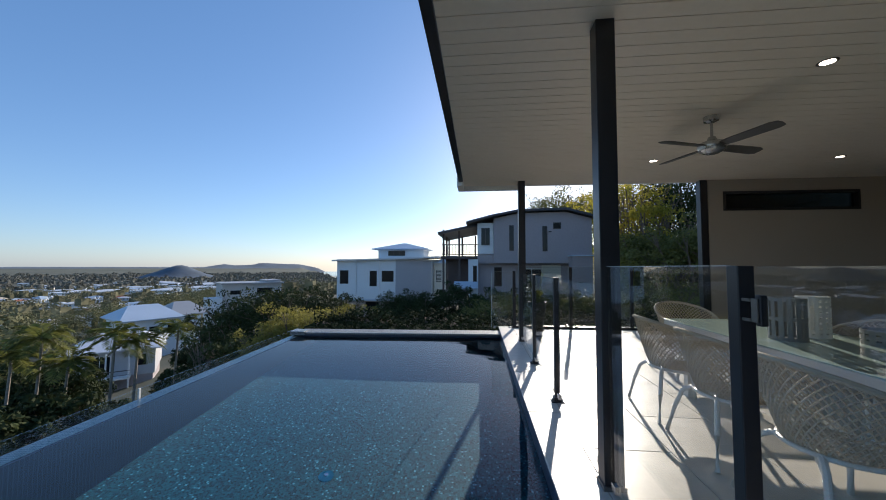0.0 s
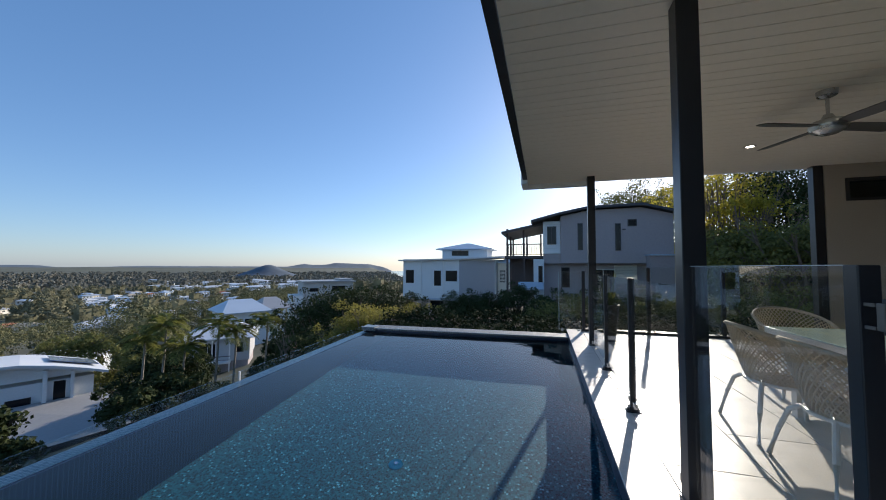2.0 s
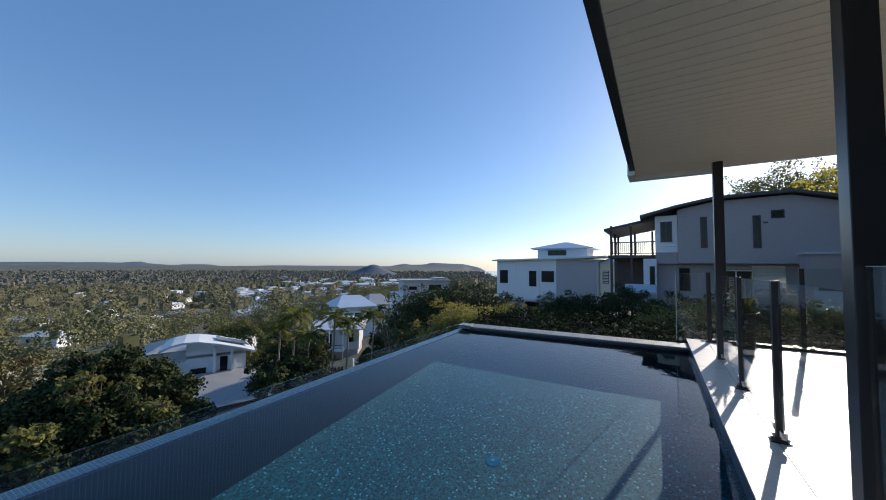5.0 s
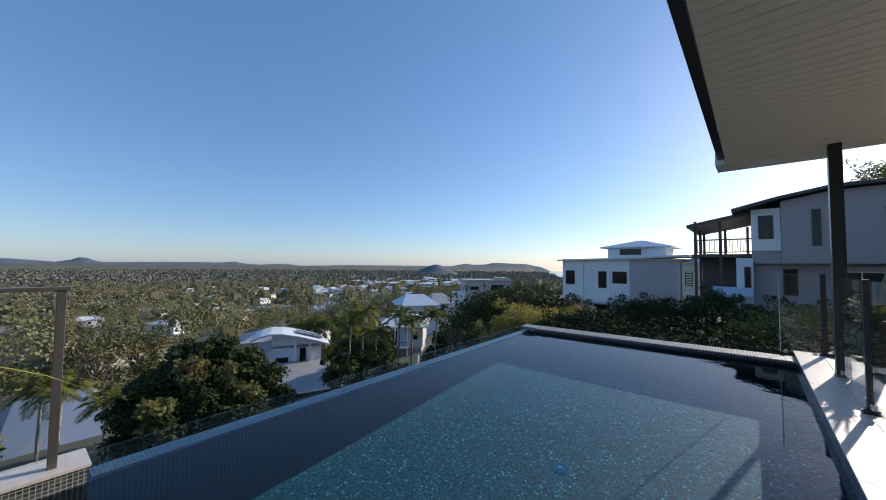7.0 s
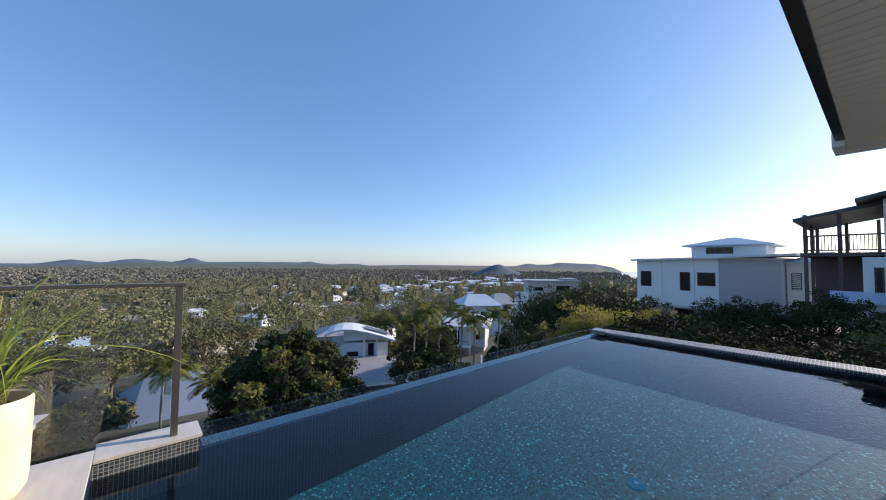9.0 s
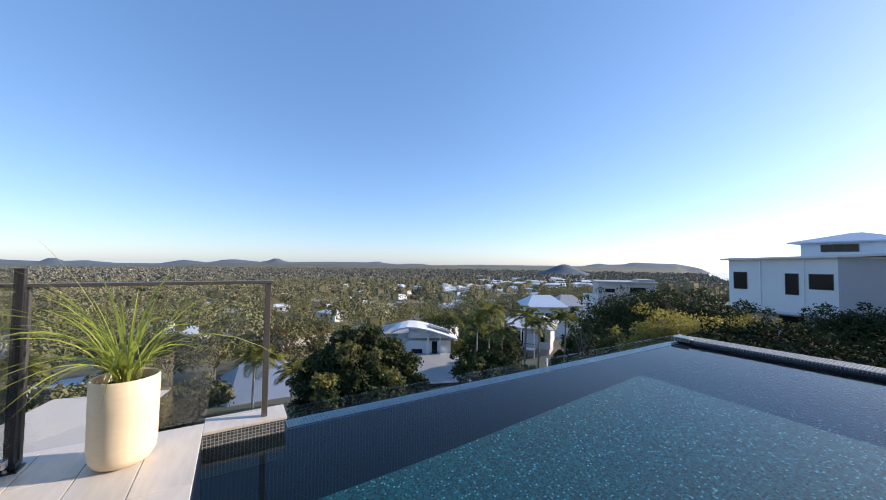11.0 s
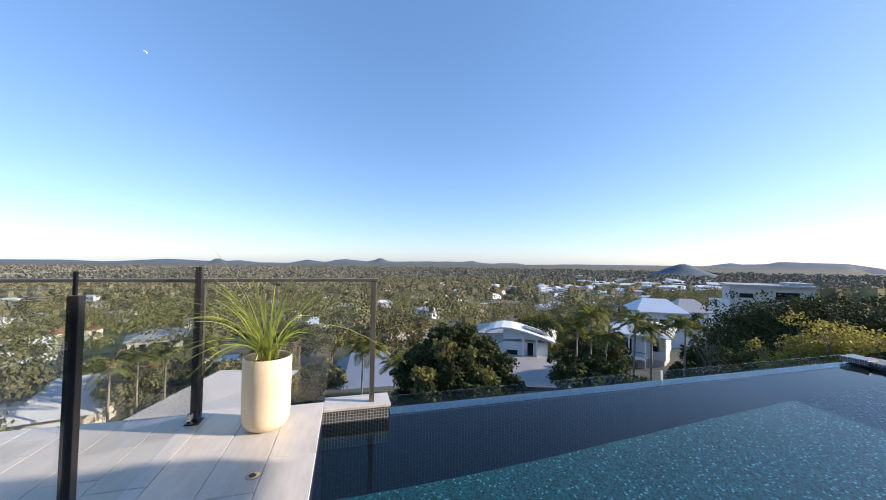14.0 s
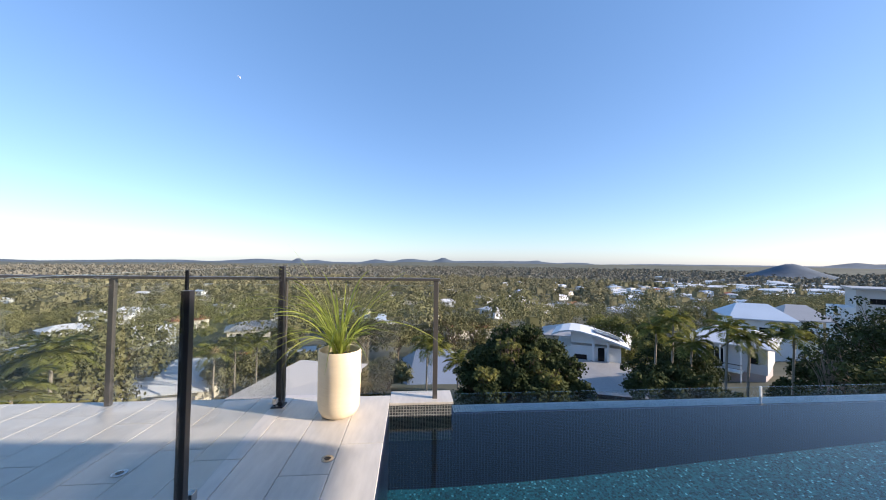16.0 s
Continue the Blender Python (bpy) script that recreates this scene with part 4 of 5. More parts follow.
def lantern(m, r, h, mat, rows, label):
    t = thing("slotted_lantern", m, label, "lantern", "table lanterns")
    g = Geo()
    n = 14
    a1 = 2 * math.pi * 0.62 / n
    for q in range(3):
        b0, b1 = a1 * q / 3, a1 * (q + 1) / 3
        g.prism([(r * math.cos(b0), r * math.sin(b0)), (r * math.cos(b1), r * math.sin(b1)), ((r - 0.006) * math.cos(b1), (r - 0.006) * math.sin(b1)), ((r - 0.006) * math.cos(b0), (r - 0.006) * math.sin(b0))], 0.02, h - 0.02)
    slat = g.mesh("slat")
    for k in range(n):
        part("slat", slat, mat, t, m=pose(0, 0, 0, 0, 0, 360 * k / n))
    for i in range(rows):
        z = 0.012 + (h - 0.03) * i / (rows - 1)
        part("band", Geo().lathe([(r - 0.008, z - 0.012), (r + 0.002, z - 0.012), (r + 0.002, z + 0.016), (r - 0.008, z + 0.016), (r - 0.008, z - 0.012)], 28, (0, 0, 0), False), mat, t)
    part("bottom", Geo().lathe([(0.0, 0.0), (r - 0.004, 0.0), (r - 0.004, 0.008), (0.0, 0.008)], 24), mat, t)
    return t


lantern(HM @ pose(2.62, 3.36, 0.738), 0.115, 0.33, SHADE_GREY, 3, "grey slotted metal lantern on the glass tabletop")
lantern(HM @ pose(2.93, 3.5, 0.738), 0.10, 0.33, SHADE_WHITE, 8, "off-white slotted lantern on the glass tabletop")
lantern(HM @ pose(3.18, 3.2, 0.738), 0.15, 0.11, SHADE_GREY, 3, "low grey slotted bowl on the glass tabletop")


# ---- neighbouring houses ----
def window(parent, x0, x1, z0, z1, y, frame_mat=None, m=None, split=0):
    """A window in a wall facing -y: frame, dark pane, mullions."""
    w = part("window", Geo().box(x0, y - 0.04, z0, x1, y + 0.02, z0 + 0.06).box(x0, y - 0.04, z1 - 0.06, x1, y + 0.02, z1).box(x0, y - 0.04, z0, x0 + 0.06, y + 0.02, z1).box(x1 - 0.06, y - 0.04, z0, x1, y + 0.02, z1),
             frame_mat or BLACK_METAL, parent, m=m)
    part("pane", Geo().box(x0 + 0.05, y - 0.012, z0 + 0.05, x1 - 0.05, y - 0.004, z1 - 0.05), DARK_GLASS, w)
    for i in range(split):
        xm = x0 + (x1 - x0) * (i + 1) / (split + 1)
        part("mullion", Geo().box(xm - 0.025, y - 0.035, z0 + 0.06, xm + 0.025, y + 0.01, z1 - 0.06), frame_mat or BLACK_METAL, w)
    return w


def hip(x0, y0, x1, y1, z0, z1, over=0.5, thick=0.16, ridge=0.0):
    """Hip roof; ridge: half-length of the ridge along x."""
    x0, x1, y0, y1 = x0 - over, x1 + over, y0 - over, y1 + over
    cx, cy = (x0 + x1) / 2, (y0 + y1) / 2
    g = Geo().add([(x0, y0, z0), (x1, y0, z0), (x1, y1, z0), (x0, y1, z0), (x0, y0, z0 + thick), (x1, y0, z0 + thick), (x1, y1, z0 + thick), (x0, y1, z0 + thick), (cx - ridge, cy, z1), (cx + ridge, cy, z1)],
                  [(0, 3, 2, 1), (0, 1, 5, 4), (1, 2, 6, 5), (2, 3, 7, 6), (3, 0, 4, 7), (4, 5, 9, 8), (5, 6, 9), (6, 7, 8, 9), (7, 4, 8)])
    return g


def boards(parent, x0, x1, z0, z1, y, mat, step=0.18):
    """Overlapping weatherboards, each a piece."""
    t = step - 0.012
    g = Geo().add([(x0, y - 0.03, 0), (x1, y - 0.03, 0), (x1, y, t), (x0, y, t), (x0, y + 0.05, 0), (x1, y + 0.05, 0), (x1, y + 0.05, t), (x0, y + 0.05, t)],
                  [(0, 1, 2, 3), (4, 7, 6, 5), (0, 4, 5, 1), (3, 2, 6, 7), (0, 3, 7, 4), (1, 5, 6, 2)])
    me = g.mesh("board")
    for k in range(int((z1 - z0) / step)):
        part("board", me, mat, parent, m=Matrix.Translation((0, 0, z0 + k * step)))


h1 = thing("house", HM, "white two-storey house with flat eaves and a raised hip-roofed lantern room", "house")
part("wall", Geo().prism([(-18.1, 44), (-10.3, 44), (-5.9, 45.6), (-4.2, 52), (-18.1, 53)], -3.0, 2.3), WHITE_WALL, h1)
# thin panel makes the angled face greyer than the front wall
part("angled_wall", Geo().prism([(-10.28, 43.97), (-5.88, 45.57), (-5.88, 45.63), (-10.28, 44.03)], -2.98, 2.15), surface("cool_grey_render", (0.42, 0.43, 0.45), 0.85, 0, 0.08, 8, 0.3, 0.2, 0.004), h1, "cool grey face of the angled wall")
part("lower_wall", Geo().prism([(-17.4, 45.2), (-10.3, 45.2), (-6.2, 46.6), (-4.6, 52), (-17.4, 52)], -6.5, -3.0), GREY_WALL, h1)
part("floor_band", Geo().box(-18.12, 43.97, -3.05, -10.3, 44.1, -2.82), BLUE_ROOF, h1)
rf = Geo().add([(-18.6, 43.4, 2.02), (-10.2, 43.4, 2.25), (-4.8, 44.9, 2.5), (-3.4, 53, 2.6), (-18.6, 53.6, 2.2), (-18.6, 43.4, 2.2), (-10.2, 43.4, 2.45), (-4.8, 44.9, 2.72), (-3.4, 53, 2.8), (-18.6, 53.6, 2.4)],
               [(4, 3, 2, 1, 0), (5, 6, 7, 8, 9), (0, 1, 6, 5), (1, 2, 7, 6), (2, 3, 8, 7), (3, 4, 9, 8), (4, 0, 5, 9)])
part("roof", rf, WHITE_ROOF, h1)
part("lantern_wall", Geo().box(-13.6, 47.5, 2.3, -7.2, 52.5, 3.75), WHITE_WALL, h1)
part("lantern_roof", hip(-13.6, 47.5, -7.2, 52.5, 3.7, 4.75, 0.75, 0.12, 0.3), BLUE_ROOF, h1)
for x0, x1, z0, z1 in ((-17.7, -16.55, -0.9, 0.85), (-13.7, -12.75, -1.2, 0.8), (-12.1, -10.55, -0.6, 0.8)):
    window(h1, x0, x1, z0, z1, 44)
window(h1, -12.2, -9.8, 2.85, 3.55, 47.5, split=2)
window(h1, -14.6, -12.8, -4.6, -3.3, 45.2)
window(h1, -11.9, -10.7, -4.6, -3.3, 45.2)
for x in (-15.5, -12.4):
    part("downpipe", Geo().tube([(x, 43.93, 2.1), (x, 43.93, -2.3), (x + 0.3, 43.9, -2.5)], 0.05, 8), WHITE_PAINT, h1)
wing = thing("house", HM, "cream weatherboard house with a pale hip roof behind trees", "house")
boards(wing, -5.6, -3.4, -2.5, 1.9, 46.2, CREAM_WALL)
part("side_wall", Geo().box(-5.6, 46.25, -4.0, -1.2, 51.0, 1.9), CREAM_WALL, wing)
part("roof", hip(-5.2, 46.3, -1.4, 51, 1.8, 2.9, 0.4, 0.12, 0.6), BLUE_ROOF, wing)
window(wing, -5.3, -4.6, -0.7, 0.9, 46.2)
window(wing, -3.2, -2.0, -0.6, 1.0, 46.25)

h2 = thing("house", HM, "mauve-grey rendered house with white boards and a dark timber balcony", "house")
top = [(1.45, 5.05), (3.3, 5.42), (6.8, 5.5), (8.7, 4.98)]
body = Geo()
n = len(top)
body.add([(x, 27, 1.6) for x, z in top] + [(x, 27, z) for x, z in top] + [(x, 36, 1.6) for x, z in top] + [(x, 36, z) for x, z in top],
         [(0, 1, 2, 3, 7, 6, 5, 4), (8, 12, 13, 14, 15, 11, 10, 9), (0, 4, 12, 8), (3, 11, 15, 7), (0, 8, 9, 10, 11, 3, 2, 1)] + [(4 + i, 5 + i, 13 + i, 12 + i) for i in range(3)])
part("wall", body, GREY_WALL, h2)
part("lower_wall", Geo().box(0.25, 27.9, -3.5, 8.4, 35, 1.6), GREY_WALL, h2)
roof2 = Geo()
rt = [(-0.65, 4.62), (1.3, 5.12), (3.3, 5.5), (6.8, 5.58), (9.0, 4.98)]
n = len(rt)
roof2.add([(x, 26.5, z) for x, z in rt] + [(x, 26.5, z + 0.16) for x, z in rt] + [(x, 36.5, z) for x, z in rt] + [(x, 36.5, z + 0.16) for x, z in rt],
          [(i, i + 1, n + i + 1, n + i) for i in range(4)] + [(2 * n + i, 3 * n + i, 3 * n + i + 1, 2 * n + i + 1) for i in range(4)] + [(n + i, n + i + 1, 3 * n + i + 1, 3 * n + i) for i in range(4)] +
          [(i, 2 * n + i, 2 * n + i + 1, i + 1) for i in range(4)] + [(0, n, 3 * n, 2 * n), (n - 1, 3 * n - 1, 4 * n - 1, 2 * n - 1)])
part("roof", roof2, DARK_ROOF, h2, "dark curved metal roof edge")
part("clad_core", Geo().box(0.2, 27.36, 2.3, 1.449, 34, 4.75), WHITE_WALL, h2)
part("link_wall", Geo().box(0.2, 27.42, 1.58, 1.448, 34, 2.3), GREY_WALL, h2)
boards(h2, 0.2, 1.43, 2.35, 4.75, 27.32, WHITE_PAINT)
part("lower_block", Geo().box(-0.5, 27.0, -3.5, 0.248, 31, 1.9), WHITE_WALL, h2, "white rendered lower wall")
part("awning", Geo().add([(-1.6, 26.2, -0.35), (0.2, 26.2, -0.35), (0.2, 27.0, 0.1), (-1.6, 27.0, 0.1), (-1.6, 26.2, -0.25), (0.2, 26.2, -0.25), (0.2, 27.0, 0.2), (-1.6, 27.0, 0.2)],
                         [(0, 3, 2, 1), (4, 5, 6, 7), (0, 1, 5, 4), (1, 2, 6, 5), (2, 3, 7, 6), (3, 0, 4, 7)]), BLUE_ROOF, h2)
for x0, x1, z0, z1 in ((2.61, 2.96, 2.55, 4.5), (5.09, 5.45, 2.5, 4.42), (5.89, 6.47, 4.2, 4.68)):
    window(h2, x0, x1, z0, z1, 27.0)
window(h2, 0.5, 1.15, 3.0, 4.35, 27.29, split=1)
window(h2, 1.5, 2.1, -0.2, 1.3, 27.9)
window(h2, 3.6, 5.2, -0.6, 1.2, 27.9, WHITE_PAINT, split=1)
window(h2, -0.15, 0.15, 0.1, 1.4, 27.0)
boards(h2, 5.15, 6.6, 0.1, 1.55, 27.8, CREAM_WALL, 0.2)
part("porch_roof", Geo().box(6.9, 25.9, 2.1, 8.5, 27.0, 2.2), BLUE_ROOF, h2)
part("porch_wall", Geo().box(7.0, 26.0, -2.6, 8.4, 26.98, 2.1), GREY_WALL, h2)
part("vent_pipe", Geo().box(5.55, 26.9, 3.95, 5.75, 27.0, 4.02), BLACK_METAL, h2)
# dark sheet added to fill the gloom below the balcony
part("balcony_screen", Geo().box(-2.5, 31.6, -0.7, -0.5, 31.7, 2.0), DARK_TIMBER, h2)
balcony = part("balcony_floor", Geo().box(-2.8, 28.6, 2.0, 0.3, 35, 2.2), DARK_TIMBER, h2)
part("balcony_floor", Geo().box(-2.8, 28.6, -0.9, -0.5, 35, -0.7), DARK_TIMBER, h2)
part("balcony_roof", Geo().add([(-3.0, 28.0, 3.95), (0.4, 28.0, 4.6), (0.4, 35.5, 4.6), (-3.0, 35.5, 3.95), (-3.0, 28.0, 4.12), (0.4, 28.0, 4.82), (0.4, 35.5, 4.82), (-3.0, 35.5, 4.12)],
                               [(0, 3, 2, 1), (4, 5, 6, 7), (0, 1, 5, 4), (1, 2, 6, 5), (2, 3, 7, 6), (3, 0, 4, 7)]), DARK_ROOF, h2)
for x, y in ((-2.6, 28.8), (-1.3, 28.8), (-2.6, 31.8), (-2.6, 34.6), (-1.3, 34.6), (0.0, 34.6)):
    part("post", Geo().box(x - 0.08, y - 0.08, -4.5, x + 0.08, y + 0.08, 4.4), DARK_TIMBER, h2)
part("rail", Geo().box(-2.7, 28.65, 3.1, 0.2, 28.73, 3.18).box(-2.7, 28.65, 2.3, 0.2, 28.73, 2.36), DARK_TIMBER, h2)
for i in range(22):
    x = -2.62 + i * 0.128
    part("baluster", Geo().box(x - 0.015, 28.67, 2.36, x + 0.015, 28.71, 3.1), DARK_TIMBER, h2)

# houses down the slope
nh = thing("house", facing(61.0, 43, 0.0, 2), "white house with a curved pale roof and solar panels", "house")
part("wall", Geo().prism([(-2.6, 0), (2.6, 0), (2.6, 6), (-2.6, 6)], -13.5, -8.2), WHITE_WALL, nh)
gable_w = Geo().add([(-2.6, 0.0, -7.9), (2.6, 0.0, -7.9), (2.0, 0.0, -7.55), (0.2, 0.0, -7.0), (-1.6, 0.0, -6.6), (-2.6, 0.0, -6.55)] + [(-2.6, 0.15, -7.9), (2.6, 0.15, -7.9), (2.0, 0.15, -7.55), (0.2, 0.15, -7.0), (-1.6, 0.15, -6.6), (-2.6, 0.15, -6.55)],
                    [(0, 1, 2, 3, 4, 5), (11, 10, 9, 8, 7, 6)] + [(i, 6 + i, 6 + (i + 1) % 6, (i + 1) % 6) for i in range(6)])
part("gable_wall", gable_w, WHITE_WALL, nh)
part("side_wing", Geo().box(-4.2, 0.8, -13.5, -2.6, 6, -8.6), WHITE_WALL, nh)
arc = Geo()
pr = [(-4.7, -6.95), (-3.8, -6.55), (-2.8, -6.35), (-1.6, -6.4), (0.2, -6.8), (2.0, -7.35), (3.4, -7.85)]
for i, (x, z) in enumerate(pr):
    arc.v += [(x, -1.0, z), (x, 8.5, z - 0.75), (x, -1.0, z - 0.2), (x, 8.5, z - 0.95)]
for i in range(len(pr) - 1):
    a = 4 * i
    arc.f += [(a, a + 4, a + 5, a + 1), (a + 2, a + 3, a + 7, a + 6), (a, a + 2, a + 6, a + 4), (a + 1, a + 5, a + 7, a + 3)]
arc.f += [(0, 1, 3, 2), (a + 4, a + 6, a + 7, a + 5)]
part("roof", arc, WHITE_ROOF, nh, "curved white metal roof")
for k in range(4):
    part("solar_panel", Geo().box(0.1 + 0.78 * k, 1.5, 0.0, 0.83 + 0.78 * k, 5.5, 0.06, Matrix.Translation((0, 0, -6.66)) @ pose(0, 0, 0, -4.5, 17, 0)), SOLAR, nh, "dark blue solar panel")
part("pier", Geo().box(-0.35, -0.5, -13.5, -0.1, 0.0, -7.2).box(1.2, -0.5, -13.5, 1.4, 0.0, -7.5), WHITE_WALL, nh)
window(nh, -2.2, -0.9, -9.9, -9.2, 0.0)
window(nh, 0.2, 1.0, -10.8, -8.2, 0.0, WHITE_PAINT)
# grey in place of white: shadow over the carport put into its colour
part("carport_roof", Geo().add([(-2.6, -0.2, -9.9), (3.2, -0.2, -9.9), (4.8, -7.5, -10.9), (-3.4, -7.5, -11.3), (-2.6, -0.2, -9.7), (3.2, -0.2, -9.7), (4.8, -7.5, -10.7), (-3.4, -7.5, -11.1)],
                               [(0, 1, 2, 3), (4, 7, 6, 5), (0, 4, 5, 1), (1, 5, 6, 2), (2, 6, 7, 3), (3, 7, 4, 0)]), GREY_ROOF, nh)
part("carport_fascia", Geo().add([(-3.5, -7.6, -11.45), (4.9, -7.6, -11.05), (4.9, -7.5, -10.65), (-3.5, -7.5, -11.05)], [(0, 1, 2, 3)]).box(-3.45, -7.45, -16, -3.2, -7.2, -11.2), BLACK_METAL, nh)

ph = thing("house", facing(45.0, 60, 0.0, -8), "pale rendered house with a verandah among palms", "house")
part("wall", Geo().box(-4.5, 0, -12.6, 3.5, 9, -9.3), surface("pale_grey_render", (0.5, 0.5, 0.5), 0.85, 0, 0.08, 8, 0.3, 0.2, 0.004), ph)
part("lower_wall", Geo().box(-4.3, 0.2, -18, 3.3, 9, -12.6), GREY_WALL, ph)
part("roof", hip(-4.5, 0, 3.5, 9, -9.3, -7.6, 0.8, 0.15, 2.0), WHITE_ROOF, ph)
part("verandah_floor", Geo().box(-3.2, -1.6, -12.6, 1.2, 0, -12.4), WHITE_PAINT, ph)
part("verandah_rail", Geo().box(-3.2, -1.6, -11.6, 1.2, -1.52, -11.5).box(-3.2, -1.6, -12.1, 1.2, -1.55, -12.05), DARK_TIMBER, ph)
for x in (-3.1, -1.0, 1.1):
    part("post", Geo().box(x - 0.07, -1.6, -18, x + 0.07, -1.46, -9.3), WHITE_PAINT, ph)
window(ph, -2.8, -0.8, -12.2, -9.9, 0.0, WHITE_PAINT, split=1)
window(ph, 1.6, 2.6, -11.4, -10.0, 0.0)
bh = thing("house", facing(40.6, 92, 0.0, 18), "large house with pale blue and grey hip roofs", "house")
part("wall", Geo().box(-7, 0, -20, 6, 11, -9.4), WHITE_WALL, bh)
part("roof", hip(-7, 0, 2, 11, -9.4, -6.7, 0.8, 0.2, 2.5), BLUE_ROOF, bh)
part("rear_roof", hip(1.5, 1.5, 7.5, 11, -9.2, -6.6, 0.8, 0.2, 1.5), GREY_ROOF, bh)
for x in (-5.5, -3.0, 0.0, 3.5):
    window(bh, x, x + 1.3, -12.6, -10.8, 0.0)
blk = thing("apartment_building", facing(32.2, 112, 0.0, 12), "pale concrete flat-roofed apartment block", "building")
part("wall", Geo().box(-5, 0, -16, 10, 10, -3.6), surface("pale_concrete", (0.46, 0.46, 0.45), 0.85, 0, 0.1, 6, 0.3, 0.2, 0.005), blk)
part("roof", Geo().box(-5.6, -0.8, -3.6, 10.5, 10.6, -3.2), GREY_ROOF, blk)
part("podium", Geo().box(-8.2, 0.5, -16, -5.0, 8, -7.4), WHITE_WALL, blk)
window(blk, -3.2, -0.6, -6.4, -5.3, 0.0, split=2)
window(blk, 3.4, 7.5, -6.5, -4.8, 0.0, split=3)
part("roof_terrace", Geo().box(6, 1, -3.2, 10, 8, -2.6), GREY_ROOF, blk)

wr = thing("house", facing(106.5, 24, 0.0, -12), "low house with a broad white metal roof below the terrace", "house")
part("roof", Geo().add([(-4.8, -3.0, -7.0), (1.0, -4.2, -7.3), (3.6, 1.0, -6.2), (-0.6, 2.0, -5.7), (-4.8, -3.0, -7.2), (1.0, -4.2, -7.5), (3.6, 1.0, -6.4), (-0.6, 2.0, -5.9), (3.8, 7, -7.6), (-2.5, 7.5, -7.8)],
                       [(0, 1, 2, 3), (7, 6, 5, 4), (0, 4, 5, 1), (1, 5, 6, 2), (3, 2, 8, 9), (0, 3, 9)]), PALE_ROOF, wr)
part("wall", Geo().prism([(-3.6, -2.2), (0.8, -3.2), (3.0, 1.2), (2.8, 6), (-2, 6)], -11, -7.4), CREAM_WALL, wr)
gh = thing("house", facing(123.5, 40, 0.0, -20), "white gabled house with a ribbed metal roof", "house")
part("wall", Geo().box(-3.0, 0, -16, 3.2, 8, -10.6), CREAM_WALL, gh)
part("roof", Geo().add([(-3.6, -0.7, -10.7), (3.8, -0.7, -10.7), (3.8, 8.7, -10.7), (-3.6, 8.7, -10.7), (-3.6, 4, -8.9), (3.8, 4, -8.9), (-3.6, -0.7, -10.85), (3.8, -0.7, -10.85)],
                       [(0, 1, 5, 4), (2, 3, 4, 5), (1, 2, 5), (3, 0, 4), (6, 7, 1, 0)]), WHITE_ROOF, gh)
part("porch", Geo().box(-0.6, -1.8, -16, 2.0, 0, -11.2), WHITE_PAINT, gh)
window(gh, -2.6, -1.4, -12.6, -11.3, 0.0)
window(gh, 0.0, 1.2, -13.2, -11.6, -1.8, WHITE_PAINT)
br = thing("house", facing(85.8, 38, 0.0, 5), "house with a broad dull blue-grey roof and dark fascia", "house")
part("roof", Geo().add([(-3.4, -3, -12.3), (4.0, -3, -12.8), (2.2, 5, -9.6), (-2.0, 5, -9.6), (-3.4, -3, -12.5), (4.0, -3, -13.1), (4.5, 9, -12), (-4, 9, -12)], [(0, 1, 2, 3), (0, 4, 5, 1), (1, 6, 2), (3, 2, 6, 7), (0, 3, 7)]), DULL_BLUE_ROOF, br)
part("wall", Geo().box(-2.8, -1.5, -16, 3.4, 7, -12.5), DARK_TIMBER, br)
fl = thing("house", facing(104.8, 62, 0.0, 0), "flat-roofed white house among gum trees", "house")
part("wall", Geo().box(-5, 0, -22, 4.5, 8, -15.6), WHITE_WALL, fl)
part("roof", Geo().box(-5.5, -0.6, -15.6, 5, 8.6, -15.2), WHITE_ROOF, fl)
window(fl, -3, -1, -17.6, -16.2, 0.0)

# suburb: small houses and sheds copied from a few patterns
rng = np.random.default_rng(11)


def suburb_house(name, w, d, h, rise, wall, roof_mat, label):
    t = thing(name, pose(0, 0, -500), label, "house", "suburban houses")
    part("wall", Geo().box(-w / 2, -d / 2, -1, w / 2, d / 2, h), wall, t)
    part("roof", hip(-w / 2, -d / 2, w / 2, d / 2, h, h + rise, 0.7, 0.2, w * 0.22), roof_mat, t)
    for x in (-w * 0.3, 0.0, w * 0.3):
        part("window", Geo().box(x - 0.7, -d / 2 - 0.03, h * 0.35, x + 0.7, -d / 2 + 0.02, h * 0.75), DARK_GLASS, t)
    return t


patterns = [suburb_house("house", 14, 9, 3.6, 2.0, WHITE_WALL, WHITE_ROOF, "white suburban house with a pale metal roof among trees"),
            suburb_house("house", 16, 10, 3.4, 2.2, CREAM_WALL, GREY_ROOF, "cream suburban house with a grey roof among trees"),
            suburb_house("house", 13, 9, 4.6, 1.8, WHITE_WALL, BLUE_ROOF, "white suburban house with a pale blue roof among trees"),
            suburb_house("house", 14, 10, 3.2, 2.4, CREAM_WALL, RED_ROOF, "cream suburban house with a terracotta roof among trees"),
            suburb_house("house", 15, 10, 3.2, 2.4, CREAM_WALL, TAN_ROOF, "cream suburban house with a tan roof among trees")]
shed = suburb_house("warehouse", 38, 22, 5.5, 1.6, WHITE_WALL, WHITE_ROOF, "large white metal-roofed warehouse in the town")
tagged(shed, category="warehouse", group="town warehouses")
shed2 = suburb_house("warehouse", 30, 20, 5.0, 1.4, CREAM_WALL, BLUE_ROOF, "pale blue metal-roofed warehouse in the town")
tagged(shed2, category="warehouse", group="town warehouses")
CLEAR = []
